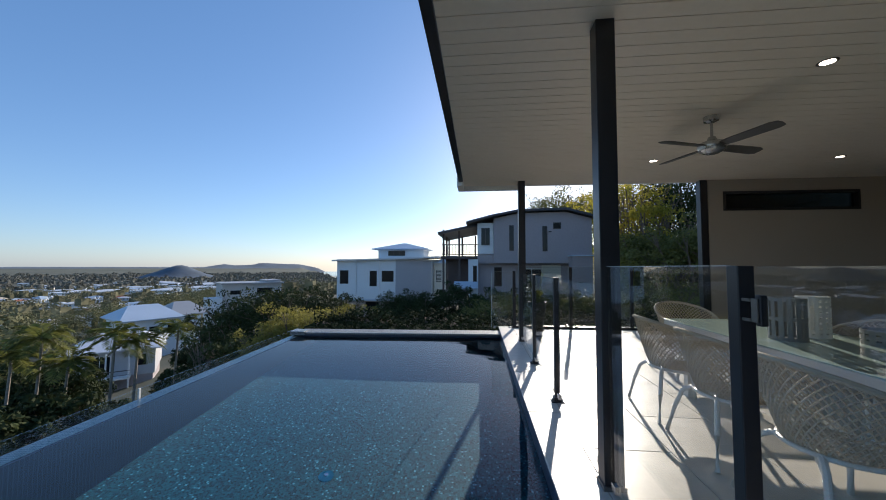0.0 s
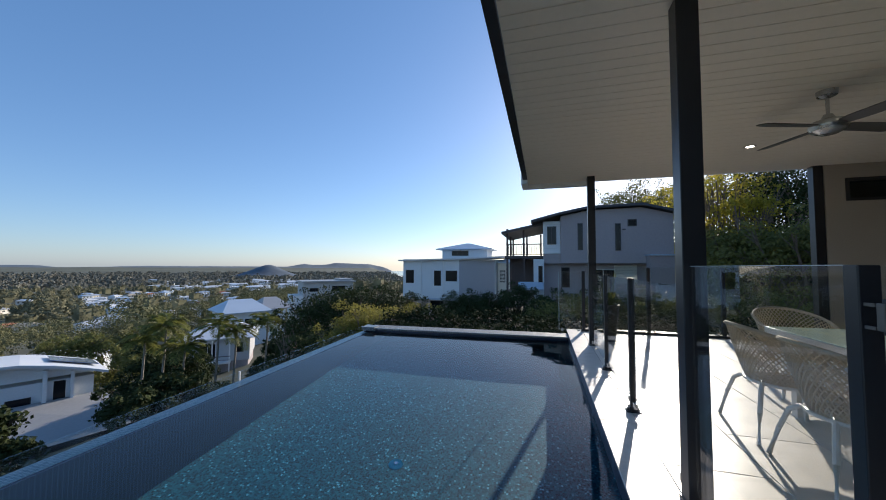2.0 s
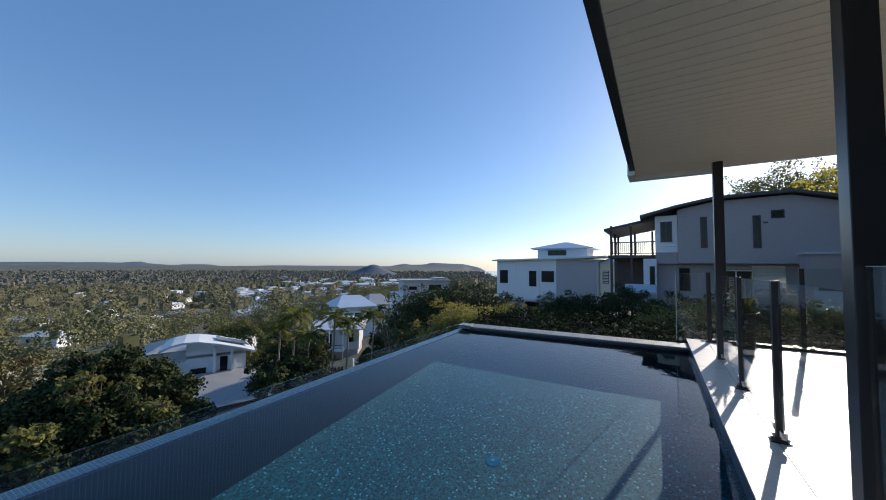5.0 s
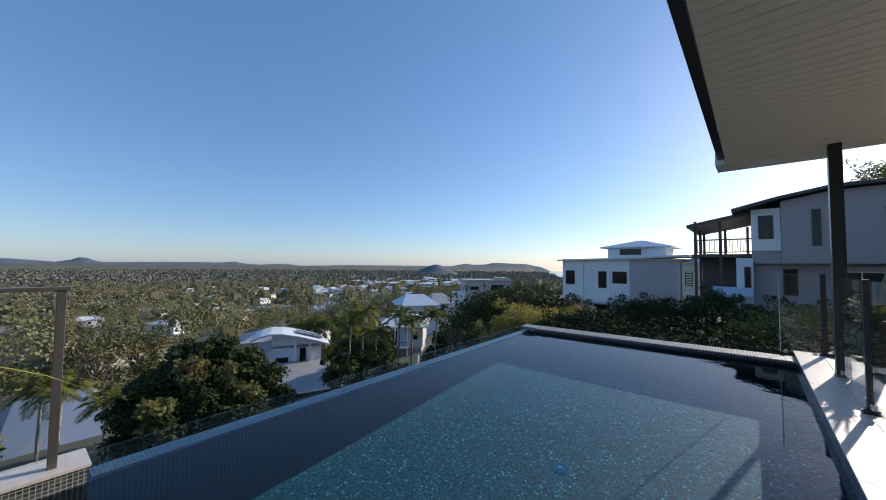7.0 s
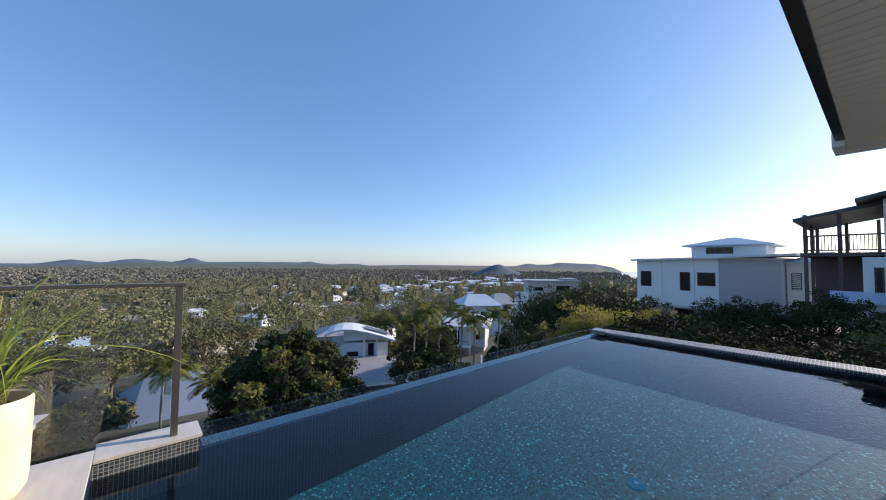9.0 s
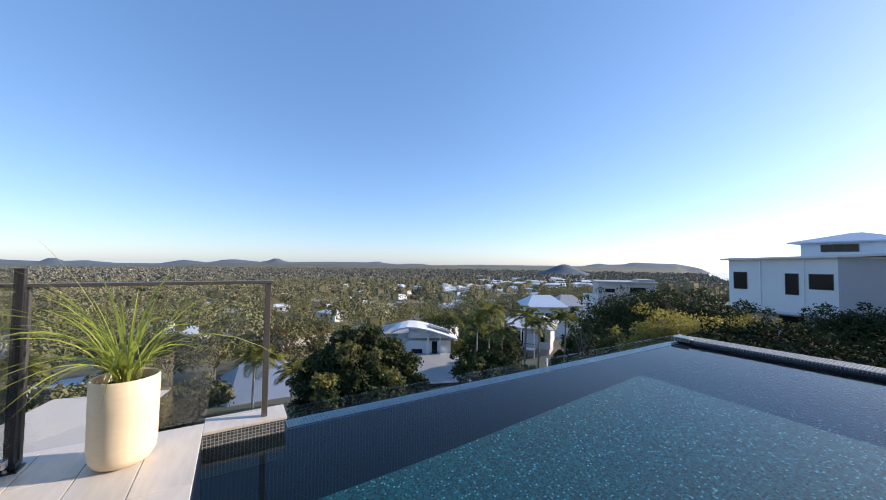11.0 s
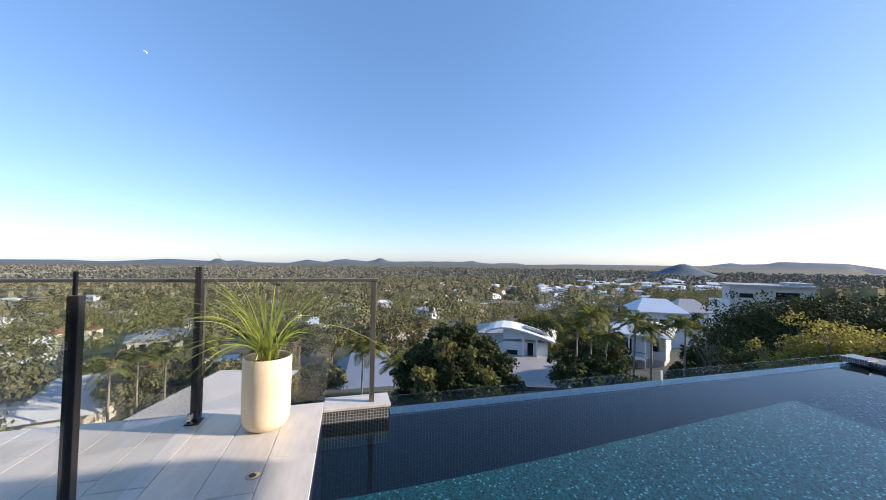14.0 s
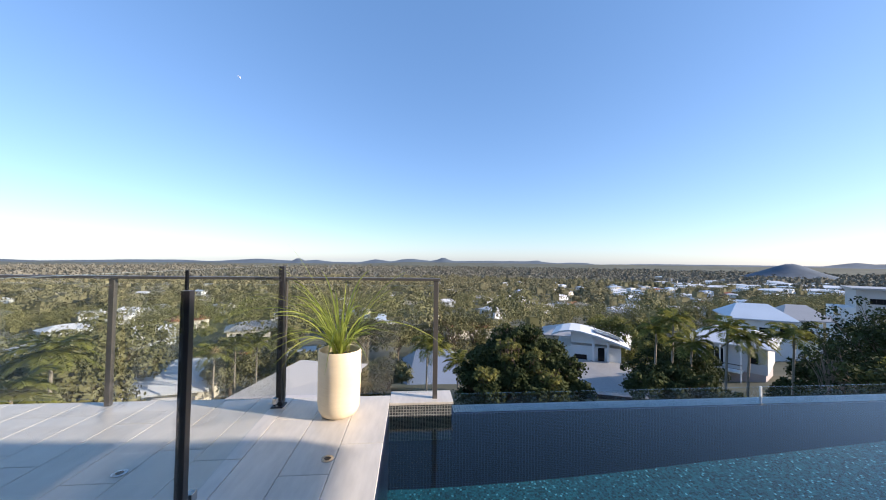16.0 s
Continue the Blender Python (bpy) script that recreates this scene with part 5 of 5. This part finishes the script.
used = set()


def settle(pattern, az, r, turn, extra=0.0):
    m = Matrix.Translation(polar(az, r, land(az, r) + extra)) @ pose(0, 0, 0, 0, 0, az + turn)
    if pattern.name not in used:
        used.add(pattern.name)
        pattern.matrix_basis = m
    else:
        copy_thing(pattern, m)
    CLEAR.append((az, r))


for az, r, k in ((88, 150, 0), (95, 128, 2), (80.5, 118, 3), (76.5, 215, 0), (72, 260, 4), (68, 290, 0), (66, 330, 2), (63, 360, 0), (70.5, 340, 1), (58, 300, 0), (56.5, 240, 1), (125, 150, 0), (121, 205, 3), (128, 260, 0),
                 (117, 300, 2), (134, 120, 1), (132, 200, 0), (113, 130, 1), (110, 190, 0), (63.5, 96, 1), (60.5, 104, 0), (99, 210, 1), (130, 330, 0), (124, 350, 2), (90, 260, 4), (84, 300, 0)):
    settle(patterns[k], az, r, float(rng.uniform(-50, 50)), 1.5)
for i in range(62):
    az = float(rng.choice([rng.uniform(36, 76), rng.uniform(76, 138)], p=[0.75, 0.25]))
    settle(patterns[int(rng.choice(5, p=[0.42, 0.18, 0.22, 0.08, 0.10]))], az, float(rng.uniform(300, 900)), float(rng.uniform(-60, 60)), 2.5)
for i in range(46):
    settle(patterns[int(rng.choice(5, p=[0.5, 0.14, 0.24, 0.06, 0.06]))], float(rng.uniform(37, 60)), float(rng.uniform(480, 900)), float(rng.uniform(-60, 60)), 3.0)
for i in range(44):
    settle(shed if rng.random() < 0.5 else shed2, float(rng.uniform(33, 53)), float(rng.uniform(820, 1500)), float(rng.uniform(-30, 30)), 4.0)
for az, r in ((50, 880), (48.5, 900), (47, 870), (46, 930), (44.4, 1000), (43, 990), (41.5, 1150), (39, 1180), (36.5, 1250), (106, 2300), (101, 2400), (103, 2350)):
    settle(shed, az, r, float(rng.uniform(-12, 12)), 5.0)

fg = Geo().add([polar(a, r, land(a, r) + 2.5) for a, r in ((41.5, 700), (34.6, 740), (34.2, 860), (40.5, 830))], [(0, 1, 2, 3)])
tagged(part("playing_field", fg, FIELD), "dry golden grass sports field in the town", "field", kind="structure")

# ---- woods on the plain: one mass of foliage ----
rng = np.random.default_rng(21)


def woods(name, n, r0, r1, az0, az1, rad, leaves, leaf, mat, label, thin=0.0, heart_size=0.4, ruffle=0.12):
    """Many tree crowns of loose foliage facets over the land."""
    rr = np.sqrt(rng.uniform(r0 ** 2, r1 ** 2, n))
    aa = rng.uniform(az0, az1, n)
    keep = []
    for i in range(n):
        ok = noise.noise((rr[i] * math.sin(radians(aa[i])) * 0.012, rr[i] * math.cos(radians(aa[i])) * 0.012, 2.0)) > thin - 0.6
        if r1 > 900 and rr[i] > 900 and aa[i] < 16.7 + 1.8 * rr[i] / 1000:
            ok = False
        if 34 < aa[i] < 42 and 640 < rr[i] < 860 or 30 < aa[i] < 50 and rr[i] < 130:
            ok = False
        if rr[i] > 1500 and math.hypot(rr[i] * math.sin(radians(aa[i])) - 1278, rr[i] * math.cos(radians(aa[i])) - 1539) < 230:
            ok = False
        for ca, cr in CLEAR:
            d = math.hypot(rr[i] - cr, math.radians(aa[i] - ca) * cr)
            size = 20 if cr > 800 else 11
            near = rr[i] < cr and abs(math.radians(aa[i] - ca)) * cr < size * 0.85 and cr - rr[i] < (50 if cr > 800 else 20 + 0.12 * cr)
            if d < size or near:
                ok = False
                break
        keep.append(ok)
    rr, aa = rr[keep], aa[keep]
    n = len(rr)
    zz = np.array([land(a, r) for a, r in zip(aa, rr)])
    C = np.stack([0.22 - rr * np.sin(np.radians(aa)), 0.27 + rr * np.cos(np.radians(aa)), zz], axis=1)
    R = rad * rng.uniform(0.55, 1.35, n)
    hgt = R * rng.uniform(0.9, 1.7, n)
    P, N = [], []
    for lobe in range(4):
        off = rng.normal(size=(n, 3)) * 0.42
        q = leaves // 4
        d = unit(rng.normal(size=(n, q, 3)))
        d[..., 2] = np.abs(d[..., 2]) * 1.0 - 0.15
        lr = (R * rng.uniform(0.45, 0.75, n))[:, None, None]
        base = C + off * R[:, None] * np.array([1, 1, 0.5]) + np.stack([0 * R, 0 * R, hgt], axis=1)
        P.append((base[:, None, :] + d * lr * rng.uniform(0.7, 1.05, (n, q, 1))).reshape(-1, 3))
        N.append(unit(d + ruffle * rng.normal(size=d.shape)).reshape(-1, 3))
    P, N = np.concatenate(P), np.concatenate(N)
    heart = np.array([[(-1, -1, -1), (-1, -1, 1), (-1, 1, 1), (-1, 1, -1)], [(1, -1, -1), (1, 1, -1), (1, 1, 1), (1, -1, 1)], [(-1, -1, -1), (1, -1, -1), (1, -1, 1), (-1, -1, 1)],
                      [(-1, 1, -1), (-1, 1, 1), (1, 1, 1), (1, 1, -1)], [(-0.6, -0.6, 1.2), (0.6, -0.6, 1.2), (0.6, 0.6, 1.2), (-0.6, 0.6, 1.2)]], dtype=float) * heart_size
    core = (C + np.stack([0 * R, 0 * R, hgt * 0.85], axis=1))[:, None, None, :] + heart[None] * R[:, None, None, None]
    ob = part(name, quads(name, np.concatenate([leaf_quads(P, N, leaf, rng, 0.8), core.reshape(-1, 4, 3)])), mat)
    return tagged(ob, label, "trees", kind="stuff")


woods("woods", 900, 62, 300, 34, 150, 5.4, 560, 0.46, LEAF_GUM, "mixed gum trees between the houses on the slope", 0.0, 0.12, 0.22)
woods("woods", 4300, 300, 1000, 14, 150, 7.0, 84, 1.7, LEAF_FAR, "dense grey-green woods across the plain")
woods("woods", 8200, 1000, 2800, 17, 150, 8.0, 16, 6.0, LEAF_HAZE, "distant woods below the hills with haze put into their colour")


# ---- nearer trees and bushes ----
def tree(name, base, lobes, n, leaf, mat, label, trunk=0.16, bark=None, aspect=0.55, group="", limbs=True):
    """Tapered trunk, limbs to every lobe, a crown of loose leaves. Lobes are given from the base."""
    t = thing(name, Matrix.Translation(base), label, "tree" if name == "tree" else "bush", group)
    rg = np.random.default_rng(int(abs(base[0] * 31 + base[1] * 17)) + n)
    top = Vector((0, 0, max(l[2] for l in lobes) * 0.62))
    g = Geo().tube([(0, 0, -1.5), (0.04, 0.02, top.z * 0.4), (0.0, 0.06, top.z * 0.75), tuple(top)], trunk, 8, trunk * 0.45)
    if limbs:
        for l in lobes:
            q = Vector(l[:3])
            s = Vector((0.02, 0.04, top.z * rg.uniform(0.35, 0.8)))
            mid = (s + q) / 2 + Vector((rg.normal() * 0.15, rg.normal() * 0.15, 0.1 * l[3]))
            g.tube([s, mid, q], trunk * 0.4, 6, trunk * 0.1)
            for k in range(4):
                e = q + Vector((rg.normal(), rg.normal(), rg.normal() * 0.6)) * l[3] * 0.5
                g.tube([mid.lerp(q, 0.6), e], trunk * 0.13, 4, trunk * 0.04)
    part("trunk", g, bark or BARK, t)
    P, N = crown_points(lobes, n, rg)
    part("crown", quads("crown", leaf_quads(P, N, leaf, rg, aspect)), mat, t)
    return t


def clump(az, dist, top_el, r, mat, label, n=2600, leaf=0.16, name="bush", flat=0.9, ground=None, lobes=6, trunk=0.08):
    """A rounded bush or small tree whose top shows at an elevation."""
    ztop = 1.3 + dist * math.tan(radians(top_el))
    zb = ground if ground is not None else min(land(az, dist), ztop - 1.6 * r)
    rg = np.random.default_rng(int(az * 13 + dist * 7) % 9973)
    h = ztop - zb
    L = []
    lobes = int(lobes * 1.9)
    for i in range(lobes):
        a = 2.4 * i + rg.uniform(-0.4, 0.4)
        q = r * 0.78 * math.sqrt((i + 0.3) / lobes)
        lr = r * rg.uniform(0.24, 0.46)
        L.append((q * math.cos(a), q * math.sin(a), h - lr * flat - rg.uniform(0, 0.35) * r - 0.55 * r * (q / r) ** 2, lr, flat))
    for i in range(7):
        a = 0.9 * i + rg.uniform(0, 0.6)
        q = r * rg.uniform(0.55, 0.95)
        lr = r * rg.uniform(0.12, 0.2)
        L.append((q * math.cos(a), q * math.sin(a), h - rg.uniform(0.05, 0.75) * r, lr, flat))
    if h > 1.9 * r:
        for i in range(4):
            L.append((r * 0.4 * math.cos(1.57 * i), r * 0.4 * math.sin(1.57 * i), h - 1.5 * r - rg.uniform(0, 0.4) * r, r * 0.5, flat))
    return tree(name, polar(az, dist, zb), L, n, leaf, mat, label, trunk)


# hedge and shrubs beyond the pool
for az, d, el, r in ((34.5, 24, -6.2, 2.2), (31.5, 22, -3.6, 2.4), (28.6, 21, -2.6, 2.4), (25.5, 22, -2.7, 2.3), (22.3, 23, -3.2, 2.2), (19.6, 24, -3.9, 2.0), (33, 17, -9.0, 2.0), (29.5, 15.5, -9.0, 1.8)):
    clump(az, d, el, r, LEAF_DARK, "dense dark green shrub below the far end of the pool", 8500, 0.14)
for az, d, el, r in ((27.5, 14, -8.0, 1.3), (24.6, 14.5, -5.5, 1.7), (21.6, 14, -6.0, 1.6), (18.4, 14.5, -6.6, 1.5), (15.6, 15, -8.8, 1.2)):
    clump(az, d, el, r, LEAF_YELLOW if az > 17 else LEAF_OLIVE, "yellow-green feathery shrub beyond the pool coping", 8500, 0.085)
for az, d, el, r in ((13.0, 24, -7.4, 1.3), (10.2, 22, -4.6, 1.9), (8.0, 22, -3.4, 2.3), (5.2, 22, -3.7, 2.0), (2.6, 24, -6.8, 1.3), (0.6, 24, -2.6, 1.5), (9.0, 16, -8.4, 1.3), (5.0, 16, -8.6, 1.3), (13.2, 16, -8.5, 1.2), (1.4, 17, -8.0, 1.2), (-3.6, 20, -4.6, 1.3), (-6.0, 20, -3.8, 1.5), (-8.6, 20, -3.4, 1.4)):
    clump(az, d, el, r, LEAF_DARK, "dark rounded shrub between the neighbouring houses", 7500, 0.11)
for az, d, el, r in ((-1.5, 15, -8.2, 1.1), (-4.6, 14, -6.8, 1.2), (-7.5, 14.5, -3.0, 1.4), (2.2, 13, -8.8, 0.9)):
    clump(az, d, el, r, LEAF_OLIVE, "loose olive-green shrub beside the pool coping", 5200, 0.08)
for az, d, el, r in ((-11, 13, -3.2, 1.2), (-14.5, 13, -2.6, 1.3), (-18.5, 13, -2.8, 1.3), (-22.5, 13, -2.4, 1.3), (-27, 13, -2.4, 1.4), (-31.5, 13, -2.0, 1.4)):
    clump(az, d, el, r, LEAF_OLIVE, "green garden shrub behind the glass balustrade", 5200, 0.08)
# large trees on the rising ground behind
for az, d, el, r, mat in ((-15.8, 58, 12.2, 4.6, LEAF_OLIVE), (-19.8, 56, 11.8, 4.6, LEAF_OLIVE), (-23.5, 40, 12.0, 4.5, LEAF_BACKLIT_TINT), (-31.5, 24, 13, 2.8, LEAF_DARK), (-34, 24, 13, 3.6, LEAF_DARK),
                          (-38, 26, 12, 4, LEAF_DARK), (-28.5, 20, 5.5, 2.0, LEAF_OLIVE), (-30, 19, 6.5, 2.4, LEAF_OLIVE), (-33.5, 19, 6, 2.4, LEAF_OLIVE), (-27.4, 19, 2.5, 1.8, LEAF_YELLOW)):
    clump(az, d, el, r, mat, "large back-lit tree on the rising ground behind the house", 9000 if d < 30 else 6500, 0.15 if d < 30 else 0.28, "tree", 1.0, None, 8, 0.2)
# these crowns get their backlit glow from the brightened leaf colour
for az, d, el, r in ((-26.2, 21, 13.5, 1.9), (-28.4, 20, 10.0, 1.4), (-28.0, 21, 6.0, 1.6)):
    clump(az, d, el, r, LEAF_BACKLIT_TINT, "yellow-green tree with backlit brightness put into its leaf colour", 3200, 0.13, "tree", 1.0, None, 8, 0.14)
# the dark mango tree and its neighbours below the weir
for az, d, el, r in ((71.5, 27, -9.8, 1.9), (74.4, 27, -11.2, 1.7), (68.6, 27, -11.6, 1.8), (77.2, 26, -13.2, 1.8), (66, 26, -13.8, 1.7), (72.2, 25, -13.6, 2.2), (79.4, 25, -16.2, 1.6), (64.6, 25, -16.8, 1.5), (75.2, 24, -16.2, 1.9), (69, 24, -16.8, 1.9)):
    clump(az, d, el, r, LEAF_DARK, "dense dark mango tree below the pool", 5600, 0.24, "tree", 0.9, None, 8, 0.16)
for az, d, el, r in ((50.2, 27, -13.0, 1.9), (53.4, 26, -14.2, 2.0), (47.2, 27, -15.4, 1.6), (51.8, 22, -18.0, 1.9), (48.4, 22, -19.0, 1.6), (44.2, 26, -16.8, 1.5), (41.6, 26, -15.8, 1.6), (38.6, 24, -15.0, 1.6), (36.4, 22, -13.0, 1.6)):
    clump(az, d, el, r, LEAF_DARK, "dark undergrowth below the palms in shade", 4200, 0.24, "bush", 0.9)
# sunlit clusters of the mango imitated by clumps in a paler leaf colour
for az, d, el, r in ((74, 24.5, -12, 0.9), (70, 25, -13.5, 0.9), (77.5, 23, -16.5, 0.9), (67.5, 23.5, -16.5, 0.8)):
    clump(az, d, el, r, LEAF_OLIVE, "paler leaf clump painted in as sunlit mango leaves", 700, 0.26, "bush", 0.8)
for az, d, el, r in ((56, 70, -7.6, 4.4), (59.5, 72, -7.4, 4.0), (53, 62, -9.4, 3.6)):
    clump(az, d, el, r, LEAF_OLIVE, "broad green tree between the houses on the slope", 5200, 0.4, "tree")
for az, d, el, r in ((50.5, 38, -10.5, 3.0), (53, 36, -12.5, 2.6), (48.5, 40, -12, 2.4), (36.5, 36, -10.0, 2.6), (33.5, 33, -8.6, 2.6), (38.6, 34, -13, 2.0)):
    clump(az, d, el, r, LEAF_DARK, "dark tree in shade below the pool", 5200, 0.26, "tree")
for az, d, el, r in ((83, 62, -7.8, 4.6), (79.5, 66, -8.0, 4.4), (87, 75, -8.2, 4.2), (92, 58, -9.6, 4.0), (97, 66, -9.0, 4.4), (101, 52, -12.0, 3.0), (129.5, 34, -8.2, 3.4), (133, 30, -9.5, 3.6), (126.5, 44, -10.5, 3.4), (119, 46, -11.5, 3.0),
                         (116, 40, -13.0, 2.6), (111.5, 44, -12.6, 3.0), (106, 40, -13.5, 2.6), (136.5, 28, -9.0, 3.6), (93.5, 34, -15.5, 2.2), (97, 30, -17, 1.8)):
    clump(az, d, el, r, LEAF_GUM, "open-crowned grey-green gum tree on the slope", 5600, 0.34, "tree", 1.0, None, 8, 0.18)


def palm(az, dist, top_el, h, mat, label, fr=15, ln=1.9):
    zt = 1.3 + dist * math.tan(radians(top_el))
    base = polar(az, dist, zt - h)
    t = thing("palm_tree", Matrix.Translation(base), label, "palm tree", "palms on the slope")
    rg = np.random.default_rng(int(az * 17 + dist * 3))
    part("trunk", Geo().tube([(0, 0, -2.0), (0.05, 0.0, h * 0.4), (0.12, 0.05, h * 0.75), (0.15, 0.05, h - 0.9)], 0.085, 8, 0.06).tube([(0.15, 0.05, h - 0.95), (0.15, 0.05, h - 0.1)], 0.085, 8, 0.04), PALE_BARK, t)
    V = []
    for i in range(fr):
        a = 2.4 * i + rg.uniform(-0.3, 0.3)
        rise = 1.7 - 1.9 * i / fr + rg.uniform(-0.2, 0.2)
        d = np.array([math.cos(a), math.sin(a), 0])
        s = np.array([-d[1], d[0], 0])
        L = ln * rg.uniform(0.85, 1.1)
        pts = []
        for k in range(15):
            u = k / 14
            pts.append(np.array([0.15, 0.05, h - 0.15]) + d * L * u * (0.95 - 0.35 * max(0.0, rise) ** 1.5 / 2.2) + np.array([0, 0, L * (rise * u * 0.62 - 0.62 * u ** 2.4)]))
        for k in range(14):
            V.append([pts[k] - s * 0.02, pts[k + 1] - s * 0.015, pts[k + 1] + s * 0.015, pts[k] + s * 0.02])
            if k < 1:
                continue
            wl = L * 0.33 * math.sin(math.pi * min(1, (k + 1.2) / 15.5)) ** 0.7
            for sd_ in (-1, 1):
                for j in range(2):
                    c = pts[k] + (pts[min(k + 1, 14)] - pts[k]) * j * 0.5
                    fw = unit(pts[min(k + 1, 14)] - pts[k - 1])
                    tip = c + sd_ * s * wl * 0.85 + fw * wl * 0.45 - np.array([0, 0, wl * rg.uniform(0.1, 0.4)])
                    V.append([c - fw * 0.03, (c + tip) / 2 - fw * 0.045 + np.array([0, 0, 0.05 * wl]), tip, (c + tip) / 2 + fw * 0.045 + np.array([0, 0, 0.05 * wl])])
    part("crown", quads("crown", np.array(V)), mat, t)
    return t


for az, d, el, h in ((45.7, 30, -8.0, 6.5), (43.6, 30.5, -8.8, 6.2), (39.7, 32, -7.8, 6.5), (51.4, 32, -7.4, 6), (53.4, 33, -9.0, 5.5), (49.4, 31, -10.4, 5), (87.3, 30, -13.0, 4.5), (85.8, 33, -13.6, 4.5), (82.2, 31, -16, 4),
                     (115.5, 36, -11.8, 4.5), (112.8, 37, -11.6, 4.5), (118, 35, -12.6, 4.2), (133.0, 24, -10.0, 5), (135.6, 22, -13.5, 4.6), (109.5, 42, -11, 4.5)):
    palm(az, d, el, h, LEAF_PALM, "slender palm with feathery drooping fronds on the slope")
for az, d in ((36.8, 17), (35.6, 17.5), (10.6, 13), (5.0, 12.5), (3.6, 13), (-1.0, 12.6)):
    b = thing("bare_shrub", Matrix.Translation(polar(az, d, 1.3 - d * math.tan(radians(14.5)))), "leafless grey twiggy shrub beyond the pool edge", "shrub")
    g = Geo()
    rg = np.random.default_rng(int(abs(az) * 10))
    for i in range(26):
        a, e = rg.uniform(0, 6.28), rg.uniform(0.15, 0.7)
        q = Vector((math.cos(a) * e, math.sin(a) * e, 1.5 * rg.uniform(0.6, 1.0)))
        g.tube([(0, 0, -1), q * 0.5 + Vector((0, 0, 0.1)), q], 0.018, 4, 0.005)
    part("twigs", g, TWIG, b)
car = thing("parked_car", facing(114.4, 52, land(114.4, 52) + 3.2, 20), "dark red hatchback parked beside the road", "car")
part("body", Geo().prism([(-2.0, -0.85), (2.0, -0.85), (2.05, 0), (2.0, 0.85), (-2.0, 0.85)], 0.3, 0.85), surface("dark_red_paint", (0.25, 0.02, 0.02), 0.25), car, bevel=0.12)
part("cabin", Geo().add([(-1.3, -0.75, 0.85), (1.1, -0.75, 0.85), (1.1, 0.75, 0.85), (-1.3, 0.75, 0.85), (-0.9, -0.62, 1.42), (0.5, -0.62, 1.42), (0.5, 0.62, 1.42), (-0.9, 0.62, 1.42)], [(4, 5, 6, 7), (0, 1, 5, 4), (1, 2, 6, 5), (2, 3, 7, 6), (3, 0, 4, 7)]), DARK_GLASS, car, bevel=0.05)
for x in (-1.25, 1.25):
    for y in (-0.8, 0.8):
        part("wheel", Geo().lathe([(0.0, -0.1), (0.3, -0.1), (0.32, 0.0), (0.3, 0.1), (0.0, 0.1)], 16), BLACK_METAL, car, m=pose(x, y, 0.32, 90, 0, 0))

# ---- terrace tiles, each its own piece ----
def tile_mesh(lx, ly):
    g = Geo()
    b = 0.003
    g.add([(0, 0, -0.008), (lx, 0, -0.008), (lx, ly, -0.008), (0, ly, -0.008), (0, 0, 0.002), (lx, 0, 0.002), (lx, ly, 0.002), (0, ly, 0.002), (b, b, 0.004), (lx - b, b, 0.004), (lx - b, ly - b, 0.004), (b, ly - b, 0.004)],
          [(0, 1, 5, 4), (1, 2, 6, 5), (2, 3, 7, 6), (3, 0, 4, 7), (4, 5, 9, 8), (5, 6, 10, 9), (6, 7, 11, 10), (7, 4, 8, 11), (8, 9, 10, 11)])
    me = g.mesh("tile")
    me.materials.append(TILE)
    return me


J = 0.004
cache = {}


def lay(parent, x0, y0, x1, y1):
    """Cut one tile to a rectangle."""
    key = (round(x1 - x0, 3), round(y1 - y0, 3))
    if key[0] < 0.03 or key[1] < 0.03:
        return
    if key not in cache:
        cache[key] = tile_mesh(key[0] - J, key[1] - J)
    part("tile", cache[key], TILE, parent, m=Matrix.Translation((x0 + J / 2, y0 + J / 2, 0)))


W = 0.297
y = Y0 + 0.004
row = 0
while y > -5.9:
    y0 = max(-6.0, y - W)
    x = -3.14
    first = (0.86, 1.2, 0.45, 1.0)[row % 4]
    end = wall_x(y0) - 0.012
    while x < end - 0.001:
        x1 = min(end, x + (first if x < -3.1 else 1.2))
        lay(base_w, x, y0, x1, y)
        x = x1
    y = y0
    row += 1
x = 0.648
col = 0
while x < 7.85:
    x1 = min(7.88, x + (0.3 if col == 0 else 0.6))
    yy = -6.0 - (0.0, 0.6)[col % 2]
    while yy < 8.08:
        y1 = min(8.1, yy + 1.2)
        lay(base_e, x, max(yy, -6.0), x1, y1)
        yy = y1
    x = x1
    col += 1
